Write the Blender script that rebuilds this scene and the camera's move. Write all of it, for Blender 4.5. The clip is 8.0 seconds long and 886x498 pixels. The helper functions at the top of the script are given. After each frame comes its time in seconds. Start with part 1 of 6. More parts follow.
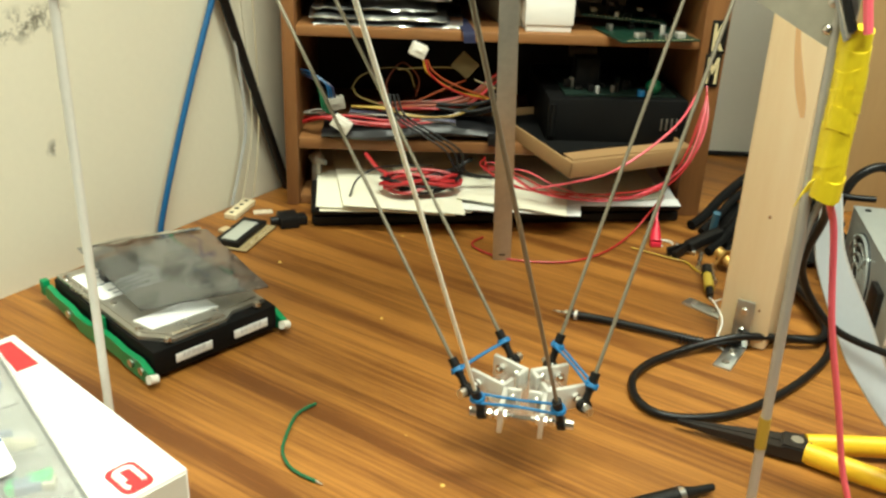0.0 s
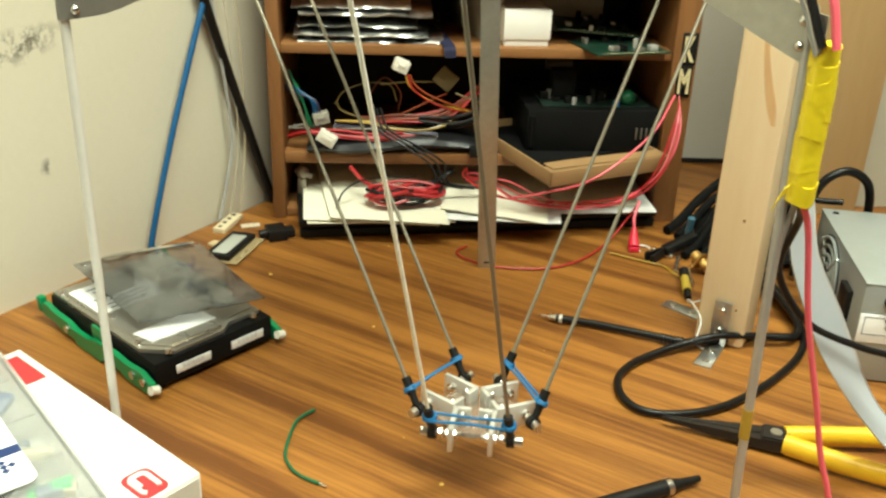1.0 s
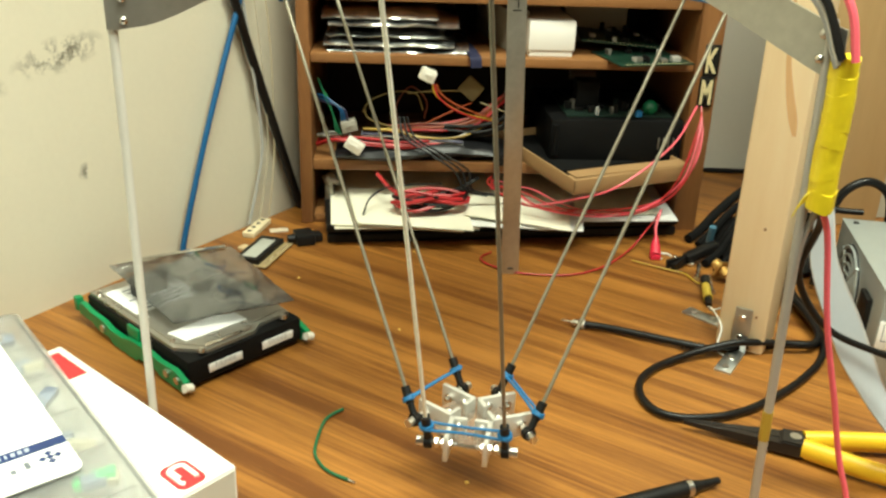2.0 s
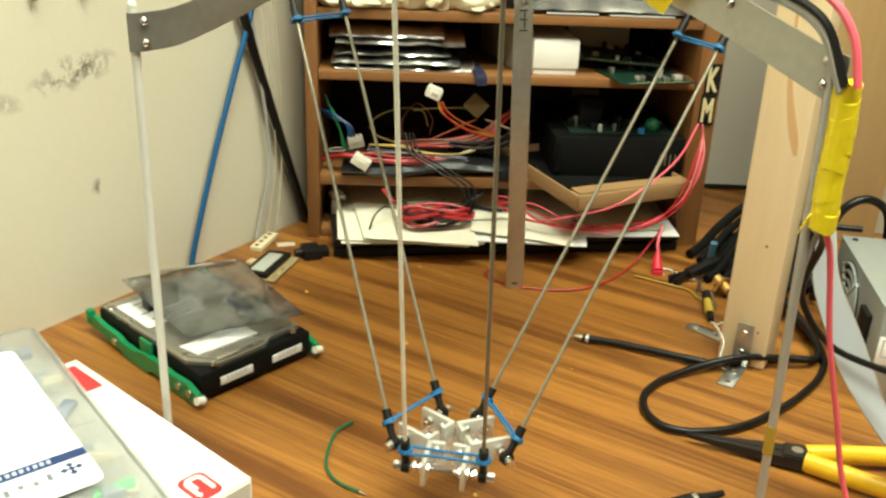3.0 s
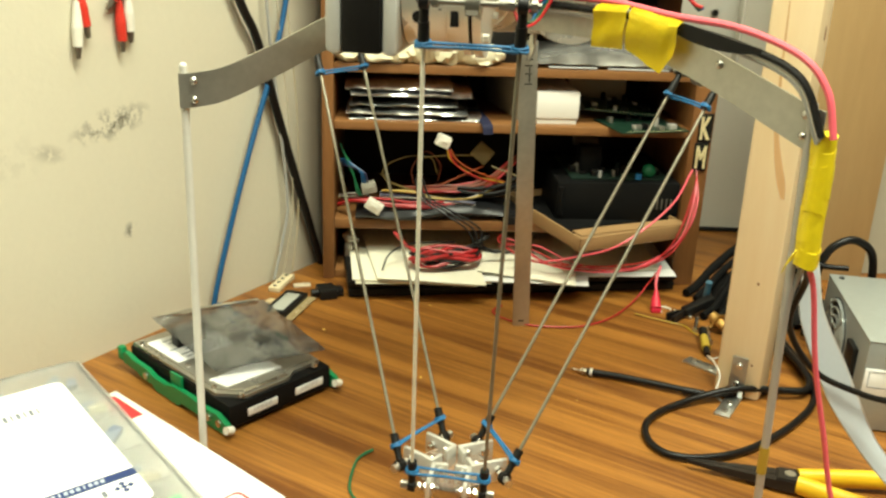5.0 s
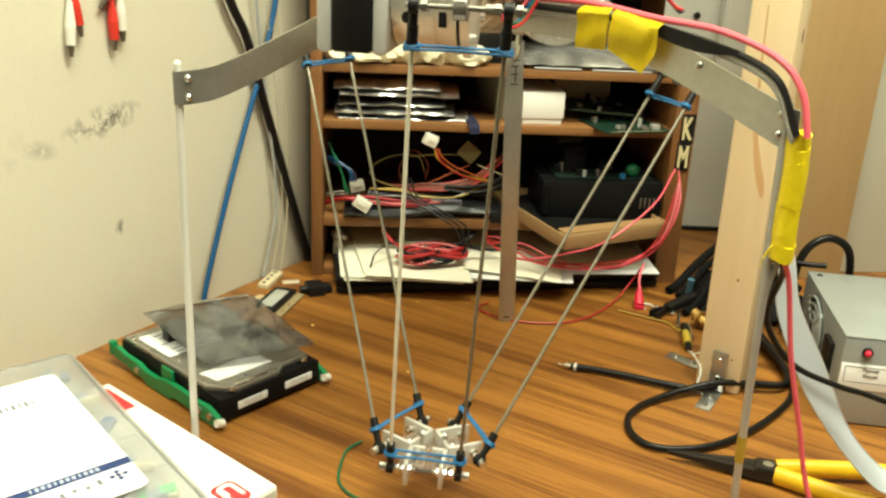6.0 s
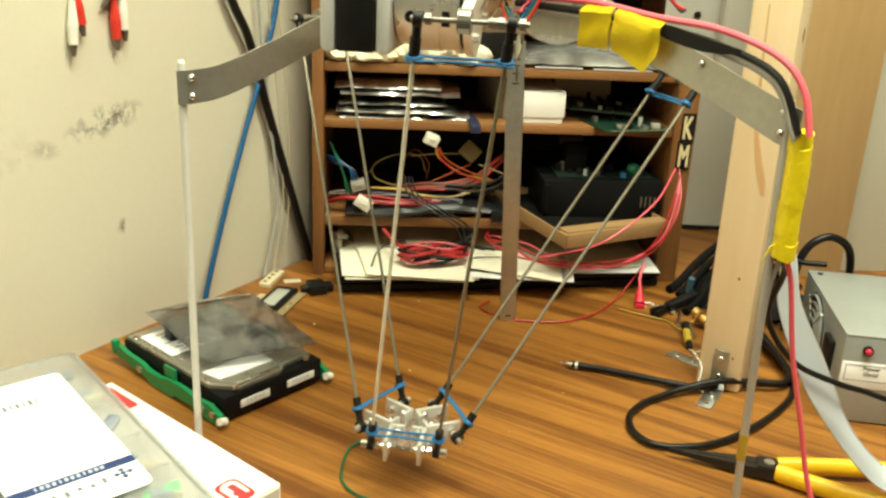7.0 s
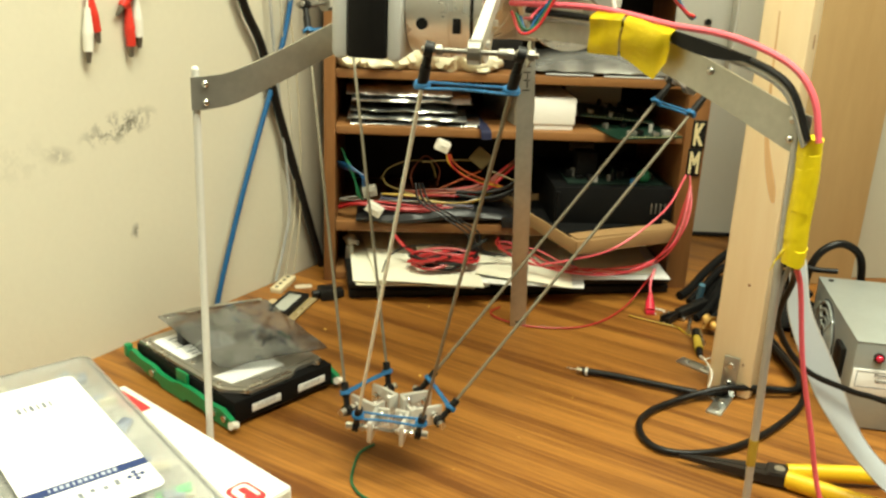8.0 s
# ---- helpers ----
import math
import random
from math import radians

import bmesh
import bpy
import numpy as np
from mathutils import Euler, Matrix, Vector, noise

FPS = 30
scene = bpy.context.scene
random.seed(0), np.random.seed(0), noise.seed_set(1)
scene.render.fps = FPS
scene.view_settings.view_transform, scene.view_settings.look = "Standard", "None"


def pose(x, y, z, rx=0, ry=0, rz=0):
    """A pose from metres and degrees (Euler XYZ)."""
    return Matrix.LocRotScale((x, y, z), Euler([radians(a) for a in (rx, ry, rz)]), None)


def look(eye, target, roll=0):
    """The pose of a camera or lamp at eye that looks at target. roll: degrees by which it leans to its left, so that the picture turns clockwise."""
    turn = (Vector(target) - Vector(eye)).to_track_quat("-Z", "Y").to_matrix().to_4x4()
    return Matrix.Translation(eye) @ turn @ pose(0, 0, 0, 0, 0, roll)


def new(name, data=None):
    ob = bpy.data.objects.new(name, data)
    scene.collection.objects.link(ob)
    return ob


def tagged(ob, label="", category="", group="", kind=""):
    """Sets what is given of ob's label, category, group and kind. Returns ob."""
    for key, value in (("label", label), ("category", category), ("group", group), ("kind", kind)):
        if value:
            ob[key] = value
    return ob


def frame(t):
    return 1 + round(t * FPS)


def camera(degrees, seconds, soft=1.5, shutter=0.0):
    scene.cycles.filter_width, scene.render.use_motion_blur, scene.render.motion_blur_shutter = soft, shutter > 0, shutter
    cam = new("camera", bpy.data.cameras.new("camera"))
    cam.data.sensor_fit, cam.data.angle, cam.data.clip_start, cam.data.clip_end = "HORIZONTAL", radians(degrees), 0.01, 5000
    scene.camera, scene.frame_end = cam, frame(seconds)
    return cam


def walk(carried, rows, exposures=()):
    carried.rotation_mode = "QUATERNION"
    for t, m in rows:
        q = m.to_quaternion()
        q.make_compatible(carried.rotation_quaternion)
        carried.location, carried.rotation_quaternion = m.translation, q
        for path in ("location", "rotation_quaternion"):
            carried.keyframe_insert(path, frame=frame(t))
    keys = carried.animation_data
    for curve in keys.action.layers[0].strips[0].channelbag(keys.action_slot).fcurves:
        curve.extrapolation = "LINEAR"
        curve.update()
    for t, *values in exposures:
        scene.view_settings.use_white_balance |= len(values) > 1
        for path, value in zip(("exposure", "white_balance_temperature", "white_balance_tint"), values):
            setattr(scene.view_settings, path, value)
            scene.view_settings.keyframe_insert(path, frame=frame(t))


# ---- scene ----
cam = camera(52.1, 8.0, 2.5)
PATH = [
    (0, (-0.018, 0.062, 0.38), (0.046, 1.872, -0.469), 2.4),
    (0.5, (-0.029, 0.041, 0.387), (0.079, 1.855, -0.448), 2.1),
    (1, (-0.035, 0.039, 0.389), (0.095, 1.856, -0.437), 2.1),
    (1.5, (-0.037, 0.034, 0.389), (0.059, 1.854, -0.432), 1.8),
    (2.8, (-0.051, 0.007, 0.401), (0.042, 1.843, -0.386), 2.4),
    (3, (-0.052, 0.011, 0.401), (0.044, 1.848, -0.384), 2.4),
    (3.5, (-0.054, 0.004, 0.403), (0.029, 1.846, -0.373), 2.6),
    (4, (-0.057, -0.007, 0.406), (0.024, 1.85, -0.333), 2.7),
    (4.5, (-0.065, -0.024, 0.413), (0.021, 1.848, -0.286), 2.3),
    (6, (-0.071, -0.055, 0.417), (0.062, 1.818, -0.272), 2.7),
    (6.5, (-0.072, -0.057, 0.417), (0.063, 1.817, -0.27), 2.6),
    (7, (-0.074, -0.057, 0.417), (0.062, 1.816, -0.273), 2.7),
    (7.5, (-0.074, -0.058, 0.417), (0.053, 1.816, -0.269), 2.6),
    (8, (-0.074, -0.061, 0.417), (0.038, 1.818, -0.259), 2.6),
]
BALANCE = [(0.0, -0.06, 5950, 10), (1.5, -0.06, 6000, 10), (3.0, -0.08, 6150, 10), (4.5, -0.09, 6300, 10), (6.0, -0.09, 6450, 10), (8.0, -0.10, 6500, 10)]
walk(cam, [(t, look(eye, target, roll)) for t, eye, target, roll in PATH], BALANCE)

# ---- world, lights ----
world = bpy.data.worlds.new("room_world")
scene.world = world
world.use_nodes = True
world.node_tree.nodes["Background"].inputs[0].default_value = (1.0, 0.93, 0.82, 1)
world.node_tree.nodes["Background"].inputs[1].default_value = 0.004
LAMPS = [((0.32, 0.34, 1.58), 46.0), ((0.08, -0.34, 1.58), 24.0)]
LAMP_COLOUR = (0.95, 0.97, 0.73)
for at, watts in LAMPS:
    lamp = bpy.data.lights.new("ceiling_lamp", "AREA")
    lamp.shape, lamp.size, lamp.size_y, lamp.energy, lamp.color = "RECTANGLE", 1.15, 0.28, watts, LAMP_COLOUR
    lo = new("ceiling_lamp", lamp)
    lo.matrix_world = pose(*at)


# ---- materials ----
def nodes_of(name):
    m = bpy.data.materials.new(name)
    m.use_nodes = True
    nt = m.node_tree
    return m, nt, nt.nodes["Principled BSDF"]


def link(nt, a, ao, b, bi):
    nt.links.new(a.outputs[ao], b.inputs[bi])


def mat(name, colour, rough=0.5, metal=0.0, scale=40.0, vary=0.18, bump=0.1, fine=6.0, spread=0.15, coat=0.0, spec=0.5):
    """A painted, plastic or metal surface: two scales of tone, uneven gloss and fine relief."""
    m, nt, p = nodes_of(name)
    co = nt.nodes.new("ShaderNodeTexCoord")
    big, small = nt.nodes.new("ShaderNodeTexNoise"), nt.nodes.new("ShaderNodeTexNoise")
    big.inputs["Scale"].default_value, small.inputs["Scale"].default_value = scale, scale * fine
    big.inputs["Detail"].default_value, small.inputs["Detail"].default_value = 4, 3
    link(nt, co, "Object", big, "Vector"), link(nt, co, "Object", small, "Vector")
    mix = nt.nodes.new("ShaderNodeMix")
    mix.data_type = "RGBA"
    mix.inputs[6].default_value = (*[c * (1 - vary) for c in colour], 1)
    mix.inputs[7].default_value = (*[min(1, c * (1 + vary)) for c in colour], 1)
    add = nt.nodes.new("ShaderNodeMath")
    add.operation = "MULTIPLY_ADD"
    add.inputs[1].default_value = 0.4
    link(nt, small, "Fac", add, 0)
    half = nt.nodes.new("ShaderNodeMath")
    half.operation = "MULTIPLY"
    half.inputs[1].default_value = 0.6
    link(nt, big, "Fac", half, 0), link(nt, half, 0, add, 2), link(nt, add, 0, mix, "Factor")
    link(nt, mix, 2, p, "Base Color")
    rr = nt.nodes.new("ShaderNodeMapRange")
    rr.inputs[3].default_value, rr.inputs[4].default_value = max(0.03, rough - spread), min(1, rough + spread)
    link(nt, big, "Fac", rr, 0), link(nt, rr, 0, p, "Roughness")
    p.inputs["Metallic"].default_value = metal
    p.inputs["Coat Weight"].default_value = coat
    p.inputs["Specular IOR Level"].default_value = spec
    if bump:
        b = nt.nodes.new("ShaderNodeBump")
        b.inputs["Strength"].default_value, b.inputs["Distance"].default_value = bump, 0.001
        link(nt, small, "Fac", b, "Height"), link(nt, b, 0, p, "Normal")
    return m


def wood(name, dark, light, turn, stretch, scale, rough, contrast=(0.35, 0.65), axis=0, bump=0.15, share=(0.62, 0.28, 0.10)):
    """Wood whose grain runs along one axis after a turn about z: broad bands, fine streaks, pores."""
    m, nt, p = nodes_of(name)
    co, mp = nt.nodes.new("ShaderNodeTexCoord"), nt.nodes.new("ShaderNodeMapping")
    mp.inputs["Rotation"].default_value = (0, 0, radians(turn))
    sc = [scale] * 3
    sc[axis] = scale / stretch
    link(nt, co, "Object", mp, "Vector")
    mp2 = nt.nodes.new("ShaderNodeMapping")
    mp2.inputs["Scale"].default_value = sc
    link(nt, mp, 0, mp2, 0)
    bands, streaks, pores = [nt.nodes.new("ShaderNodeTexNoise") for _ in range(3)]
    for n, s, d in ((bands, 1.0, 3), (streaks, 6.0, 4), (pores, 30.0, 2)):
        n.inputs["Scale"].default_value, n.inputs["Detail"].default_value = s, d
        n.inputs["Distortion"].default_value = 0.25
        link(nt, mp2, 0, n, "Vector")
    a, b = nt.nodes.new("ShaderNodeMath"), nt.nodes.new("ShaderNodeMath")
    a.operation = b.operation = "MULTIPLY_ADD"
    a.inputs[1].default_value, b.inputs[1].default_value = share[0], share[1]
    c = nt.nodes.new("ShaderNodeMath")
    c.operation = "MULTIPLY"
    c.inputs[1].default_value = share[2]
    link(nt, pores, "Fac", c, 0), link(nt, streaks, "Fac", b, 0), link(nt, c, 0, b, 2)
    link(nt, bands, "Fac", a, 0), link(nt, b, 0, a, 2)
    ramp = nt.nodes.new("ShaderNodeValToRGB")
    e = ramp.color_ramp.elements
    e[0].position, e[1].position = contrast
    e[0].color, e[1].color = (*dark, 1), (*light, 1)
    link(nt, a, 0, ramp, 0), link(nt, ramp, 0, p, "Base Color")
    rr = nt.nodes.new("ShaderNodeMapRange")
    rr.inputs[3].default_value, rr.inputs[4].default_value = rough - 0.08, rough + 0.12
    link(nt, streaks, "Fac", rr, 0), link(nt, rr, 0, p, "Roughness")
    bp = nt.nodes.new("ShaderNodeBump")
    bp.inputs["Strength"].default_value, bp.inputs["Distance"].default_value = bump, 0.0006
    link(nt, pores, "Fac", bp, "Height"), link(nt, bp, 0, p, "Normal")
    return m


def clear(name, colour, rough=0.15, weight=0.9, ior=1.45):
    m, nt, p = nodes_of(name)
    p.inputs["Base Color"].default_value = (*colour, 1)
    p.inputs["Roughness"].default_value = rough
    p.inputs["Transmission Weight"].default_value = weight
    p.inputs["IOR"].default_value = ior
    n, b, co = nt.nodes.new("ShaderNodeTexNoise"), nt.nodes.new("ShaderNodeBump"), nt.nodes.new("ShaderNodeTexCoord")
    n.inputs["Scale"].default_value = 60
    b.inputs["Strength"].default_value, b.inputs["Distance"].default_value = 0.15, 0.001
    link(nt, co, "Object", n, "Vector"), link(nt, n, "Fac", b, "Height"), link(nt, b, 0, p, "Normal")
    return m


def glow(name, colour, strength):
    m, nt, p = nodes_of(name)
    p.inputs["Emission Color"].default_value = (*colour, 1)
    p.inputs["Emission Strength"].default_value = strength
    p.inputs["Base Color"].default_value = (*colour, 1)
    return m


GRAIN = 34.8
DESK = wood("walnut_laminate", (0.128, 0.043, 0.0070), (0.350, 0.148, 0.026), GRAIN, 40, 54, 0.42, (0.41, 0.61), share=(0.52, 0.34, 0.14))
DESK.node_tree.nodes["Principled BSDF"].inputs["Specular IOR Level"].default_value = 0.4
HUTCH = wood("hutch_oak_laminate", (0.17, 0.070, 0.020), (0.29, 0.135, 0.044), 0, 12, 60, 0.45, (0.3, 0.7))
HUTCH_UP = wood("hutch_oak_upright", (0.165, 0.067, 0.020), (0.28, 0.128, 0.042), 0, 12, 60, 0.45, (0.3, 0.7), axis=2)
PINE = wood("pine_stud", (0.80, 0.60, 0.34), (0.90, 0.75, 0.50), 0, 10, 38, 0.6, (0.2, 0.75), axis=2)
PLY = wood("plywood_sheet", (0.34, 0.21, 0.085), (0.50, 0.34, 0.155), 0, 8, 16, 0.6, (0.2, 0.8), axis=2)
# unseen right and front walls: dark tan to limit bounced light
DIM_WALL = mat("dim_tan_wall", (0.24, 0.21, 0.16), 0.8, 0, 4, 0.06, 0.2, 40)
PALE_WALL = mat("pale_grey_wall", (0.68, 0.655, 0.56), 0.8, 0, 4, 0.06, 0.2, 40)
# unseen ceiling and floor: colours lowered to cut bounce
WHITE_CEIL = mat("ceiling_white", (0.60, 0.58, 0.52), 0.9, 0, 6, 0.05, 0.3, 20)
DIM_FLOOR = mat("dim_floor_grey", (0.07, 0.065, 0.058), 0.6, 0, 8, 0.2, 0.2, 20)
STEEL = mat("brushed_steel", (0.50, 0.485, 0.43), 0.36, 0.85, 24, 0.30, 0.12, 8)
ROD_STEEL = mat("dull_rod_steel", (0.23, 0.205, 0.15), 0.38, 0.4, 50, 0.15, 0.1, 8)
LEG_GREY = mat("dull_grey_rod", (0.46, 0.44, 0.40), 0.4, 0.35, 40, 0.1, 0.1)
ZINC = mat("bright_zinc", (0.66, 0.64, 0.60), 0.28, 1.0, 60, 0.15, 0.1, 6)
NUT = mat("dull_plated_nut", (0.26, 0.245, 0.21), 0.50, 0.85, 60, 0.2, 0.1, 6)
MOTOR_METAL = mat("turned_motor_metal", (0.88, 0.85, 0.76), 0.30, 0.6, 40, 0.08, 0.06, 8)
PALE_ROD = mat("pale_bright_rod", (0.92, 0.88, 0.74), 0.30, 0.0, 50, 0.15, 0.1, 8)
ALU = mat("sawn_aluminium", (0.66, 0.64, 0.58), 0.42, 0.5, 50, 0.12, 0.15, 6)
GALV = mat("galvanised_bracket", (0.55, 0.57, 0.56), 0.38, 1.0, 80, 0.2, 0.15, 5)
PSU_STEEL = mat("galvanised_case", (0.36, 0.39, 0.38), 0.42, 0.45, 18, 0.14, 0.06, 10)
BLACK = mat("black_plastic", (0.008, 0.0075, 0.007), 0.45, 0, 40, 0.3, 0.15, spec=0.25)
RUBBER = mat("black_rubber", (0.0055, 0.005, 0.0048), 0.36, 0, 60, 0.3, 0.12, spec=0.28)
DARK_METAL = mat("black_painted_steel", (0.006, 0.006, 0.006), 0.55, 0.0, 30, 0.3, 0.1, spec=0.12)
GREY_PLASTIC = mat("pale_grey_plastic", (0.55, 0.55, 0.52), 0.5, 0, 40, 0.06, 0.1)
GREEN = mat("green_plastic", (0.006, 0.215, 0.072), 0.35, 0, 40, 0.15, 0.08)
BLUE_BAND = mat("blue_rubber_band", (0.012, 0.13, 0.31), 0.55, 0, 80, 0.15, 0.1)
BLUE_CABLE = mat("blue_cable_jacket", (0.008, 0.085, 0.22), 0.4, 0, 60, 0.12, 0.05)
YELLOW_TAPE = mat("yellow_vinyl_tape", (0.80, 0.62, 0.01), 0.35, 0, 60, 0.1, 0.3, 5)
YELLOW_GRIP = mat("yellow_dipped_grip", (0.78, 0.47, 0.012), 0.4, 0, 40, 0.1, 0.1)
RED_WIRE = mat("red_wire_jacket", (0.42, 0.018, 0.02), 0.4, 0, 60, 0.15, 0.05)
PINK_WIRE = mat("pink_red_wire_jacket", (0.80, 0.12, 0.16), 0.4, 0, 60, 0.12, 0.05)
ORANGE_WIRE = mat("orange_wire_jacket", (0.30, 0.058, 0.012), 0.42, 0, 60, 0.15, 0.05)
YELLOW_WIRE = mat("yellow_wire_jacket", (0.40, 0.26, 0.02), 0.42, 0, 60, 0.15, 0.05)
GREEN_WIRE = mat("green_wire_jacket", (0.008, 0.11, 0.042), 0.42, 0, 60, 0.15, 0.05)
WHITE_WIRE = mat("white_wire_jacket", (0.66, 0.64, 0.58), 0.45, 0, 60, 0.1, 0.05)
GREY_WIRE = mat("grey_wire_jacket", (0.34, 0.34, 0.32), 0.45, 0, 60, 0.1, 0.05)
WHITE_PLASTIC = mat("white_plastic", (0.74, 0.71, 0.62), 0.4, 0, 60, 0.06, 0.05)
PAPER = mat("cream_paper", (0.80, 0.77, 0.62), 0.8, 0, 10, 0.04, 0.15, 20)
WHITE_PAPER = mat("white_paper", (0.82, 0.82, 0.80), 0.75, 0, 10, 0.03, 0.1, 20)
CARTON = mat("white_carton", (0.82, 0.80, 0.75), 0.55, 0, 20, 0.03, 0.08, 20)
RED_INK = mat("red_print", (0.62, 0.03, 0.035), 0.5, 0, 30, 0.08, 0.05)
BLUE_INK = mat("dark_blue_print", (0.012, 0.035, 0.14), 0.5, 0, 30, 0.1, 0.05)
GREY_INK = mat("grey_print", (0.16, 0.18, 0.21), 0.6, 0, 30, 0.2, 0.05)
FAINT_INK = mat("faint_grey_print", (0.50, 0.50, 0.49), 0.6, 0, 30, 0.1, 0.05)
BLACK_INK = mat("black_marker", (0.02, 0.018, 0.016), 0.6, 0, 60, 0.2, 0.05)
CARDBOARD = mat("brown_cardboard", (0.33, 0.195, 0.08), 0.75, 0, 14, 0.12, 0.2, 12)
DRIVE_LID = mat("drive_lid_metal", (0.44, 0.42, 0.37), 0.30, 0.75, 20, 0.12, 0.06, 10)
PCB = mat("green_circuit_board", (0.006, 0.028, 0.016), 0.4, 0, 90, 0.35, 0.2)


def scuffed_wall():
    """Cream paint with a few grey rubbed scuffs."""
    m = mat("scuffed_cream_plaster", (0.68, 0.635, 0.50), 0.75, 0, 4, 0.06, 0.25, 40)
    nt = m.node_tree
    p = nt.nodes["Principled BSDF"]
    base = p.inputs["Base Color"].links[0].from_socket
    co, n = nt.nodes.new("ShaderNodeTexCoord"), nt.nodes.new("ShaderNodeTexNoise")
    n.inputs["Scale"].default_value, n.inputs["Detail"].default_value, n.inputs["Roughness"].default_value = 75, 5, 0.65
    link(nt, co, "Object", n, "Vector")
    for at, size, tilt, most in (((-0.334, 0.797, 0.223), (0.050, 0.3, 0.017), -9, 1.0), ((-0.328, 0.807, 0.116), (0.010, 0.3, 0.010), 0, 0.9), ((-0.396, 0.709, 0.208), (0.045, 0.3, 0.03), 0, 0.10), ((-0.372, 0.742, 0.207), (0.020, 0.3, 0.010), 20, 0.4)):
        mp, ln, near, mul, mix = [nt.nodes.new(k) for k in ("ShaderNodeMapping", "ShaderNodeVectorMath", "ShaderNodeMapRange", "ShaderNodeMath", "ShaderNodeMix")]
        mp.vector_type = "TEXTURE"
        mp.inputs["Location"].default_value, mp.inputs["Scale"].default_value = at, size
        mp.inputs["Rotation"].default_value = (0, radians(tilt), radians(55.1))
        ln.operation = "LENGTH"
        near.inputs[1].default_value, near.inputs[2].default_value = 1.0, 0.25
        near.inputs[3].default_value, near.inputs[4].default_value = 0.0, 1.0
        spot = nt.nodes.new("ShaderNodeMapRange")
        spot.inputs[1].default_value, spot.inputs[2].default_value = 0.46, 0.57
        spot.inputs[3].default_value, spot.inputs[4].default_value = 0.0, most
        mul.operation = "MULTIPLY"
        mix.data_type = "RGBA"
        mix.inputs[7].default_value = (0.17, 0.155, 0.115, 1)
        link(nt, co, "Object", mp, 0), link(nt, mp, 0, ln, 0), link(nt, ln, "Value", near, 0), link(nt, n, "Fac", spot, 0)
        link(nt, near, 0, mul, 0), link(nt, spot, 0, mul, 1), link(nt, mul, 0, mix, "Factor")
        nt.links.new(base, mix.inputs[6])
        base = mix.outputs[2]
    nt.links.new(base, p.inputs["Base Color"])
    return m


SCUFFED = scuffed_wall()


# ---- mesh tools ----
def box(bm, c, size, bevel=0.0, m=None):
    r = bmesh.ops.create_cube(bm, size=1.0)
    vs = r["verts"]
    bmesh.ops.scale(bm, vec=size, verts=vs)
    if bevel:
        es = list({e for v in vs for e in v.link_edges})
        out = bmesh.ops.bevel(bm, geom=es, offset=bevel, segments=2, profile=0.5, affect="EDGES")
        vs = list({v for f in out["faces"] for v in f.verts} | {v for v in vs if v.is_valid})
    bmesh.ops.translate(bm, vec=c, verts=vs)
    if m is not None:
        bmesh.ops.transform(bm, matrix=m, verts=vs)
    return vs


def rod(bm, a, b, r, r2=None, seg=14):
    a, b = Vector(a), Vector(b)
    d = b - a
    m = Matrix.Translation((a + b) / 2) @ d.to_track_quat("Z", "Y").to_matrix().to_4x4()
    return bmesh.ops.create_cone(bm, cap_ends=True, segments=seg, radius1=r, radius2=r if r2 is None else r2, depth=d.length, matrix=m)["verts"]


def ball(bm, c, r, seg=12):
    return bmesh.ops.create_uvsphere(bm, u_segments=seg, v_segments=max(6, seg // 2 + 2), radius=r, matrix=Matrix.Translation(c))["verts"]


def smooth_path(pts, steps=8):
    """Catmull-Rom through the points."""
    p = [Vector(q) for q in pts]
    p = [p[0] * 2 - p[1], *p, p[-1] * 2 - p[-2]]
    out = []
    for i in range(1, len(p) - 2):
        for k in range(steps):
            t = k / steps
            out.append(0.5 * (2 * p[i] + (p[i + 1] - p[i - 1]) * t + (2 * p[i - 1] - 5 * p[i] + 4 * p[i + 1] - p[i + 2]) * t * t + (3 * p[i] - p[i - 1] - 3 * p[i + 1] + p[i + 2]) * t ** 3))
    out.append(p[-2])
    return out


def tube(bm, pts, r, seg=8, steps=8):
    """A round cable swept through the points."""
    path = smooth_path(pts, steps) if steps > 1 else [Vector(q) for q in pts]
    n, rings, up = None, [], None
    for i, q in enumerate(path):
        d = (path[min(i + 1, len(path) - 1)] - path[max(i - 1, 0)]).normalized()
        if up is None:
            up = d.orthogonal().normalized()
        up = (up - d * up.dot(d)).normalized()
        side = d.cross(up)
        rings.append([bm.verts.new(q + (up * math.cos(2 * math.pi * k / seg) + side * math.sin(2 * math.pi * k / seg)) * r) for k in range(seg)])
    for a, b in zip(rings, rings[1:]):
        for k in range(seg):
            bm.faces.new((a[k], a[(k + 1) % seg], b[(k + 1) % seg], b[k]))
    bm.faces.new(list(reversed(rings[0]))), bm.faces.new(rings[-1])


def ribbon(bm, pts, across, thick, steps=8):
    """A flat band: across is the half-width vector at each point, or one for all."""
    path = smooth_path(pts, steps)
    if isinstance(across[0], (int, float)):
        wide = [Vector(across)] * len(path)
    else:
        wide = smooth_path(across, steps)
    rows = []
    for i, q in enumerate(path):
        d = (path[min(i + 1, len(path) - 1)] - path[max(i - 1, 0)]).normalized()
        n = d.cross(wide[i]).normalized() * thick / 2
        rows.append([bm.verts.new(q + s) for s in (wide[i] + n, wide[i] - n, -wide[i] - n, -wide[i] + n)])
    for a, b in zip(rows, rows[1:]):
        for k in range(4):
            bm.faces.new((a[k], a[(k + 1) % 4], b[(k + 1) % 4], b[k]))
    bm.faces.new(rows[0]), bm.faces.new(list(reversed(rows[-1])))


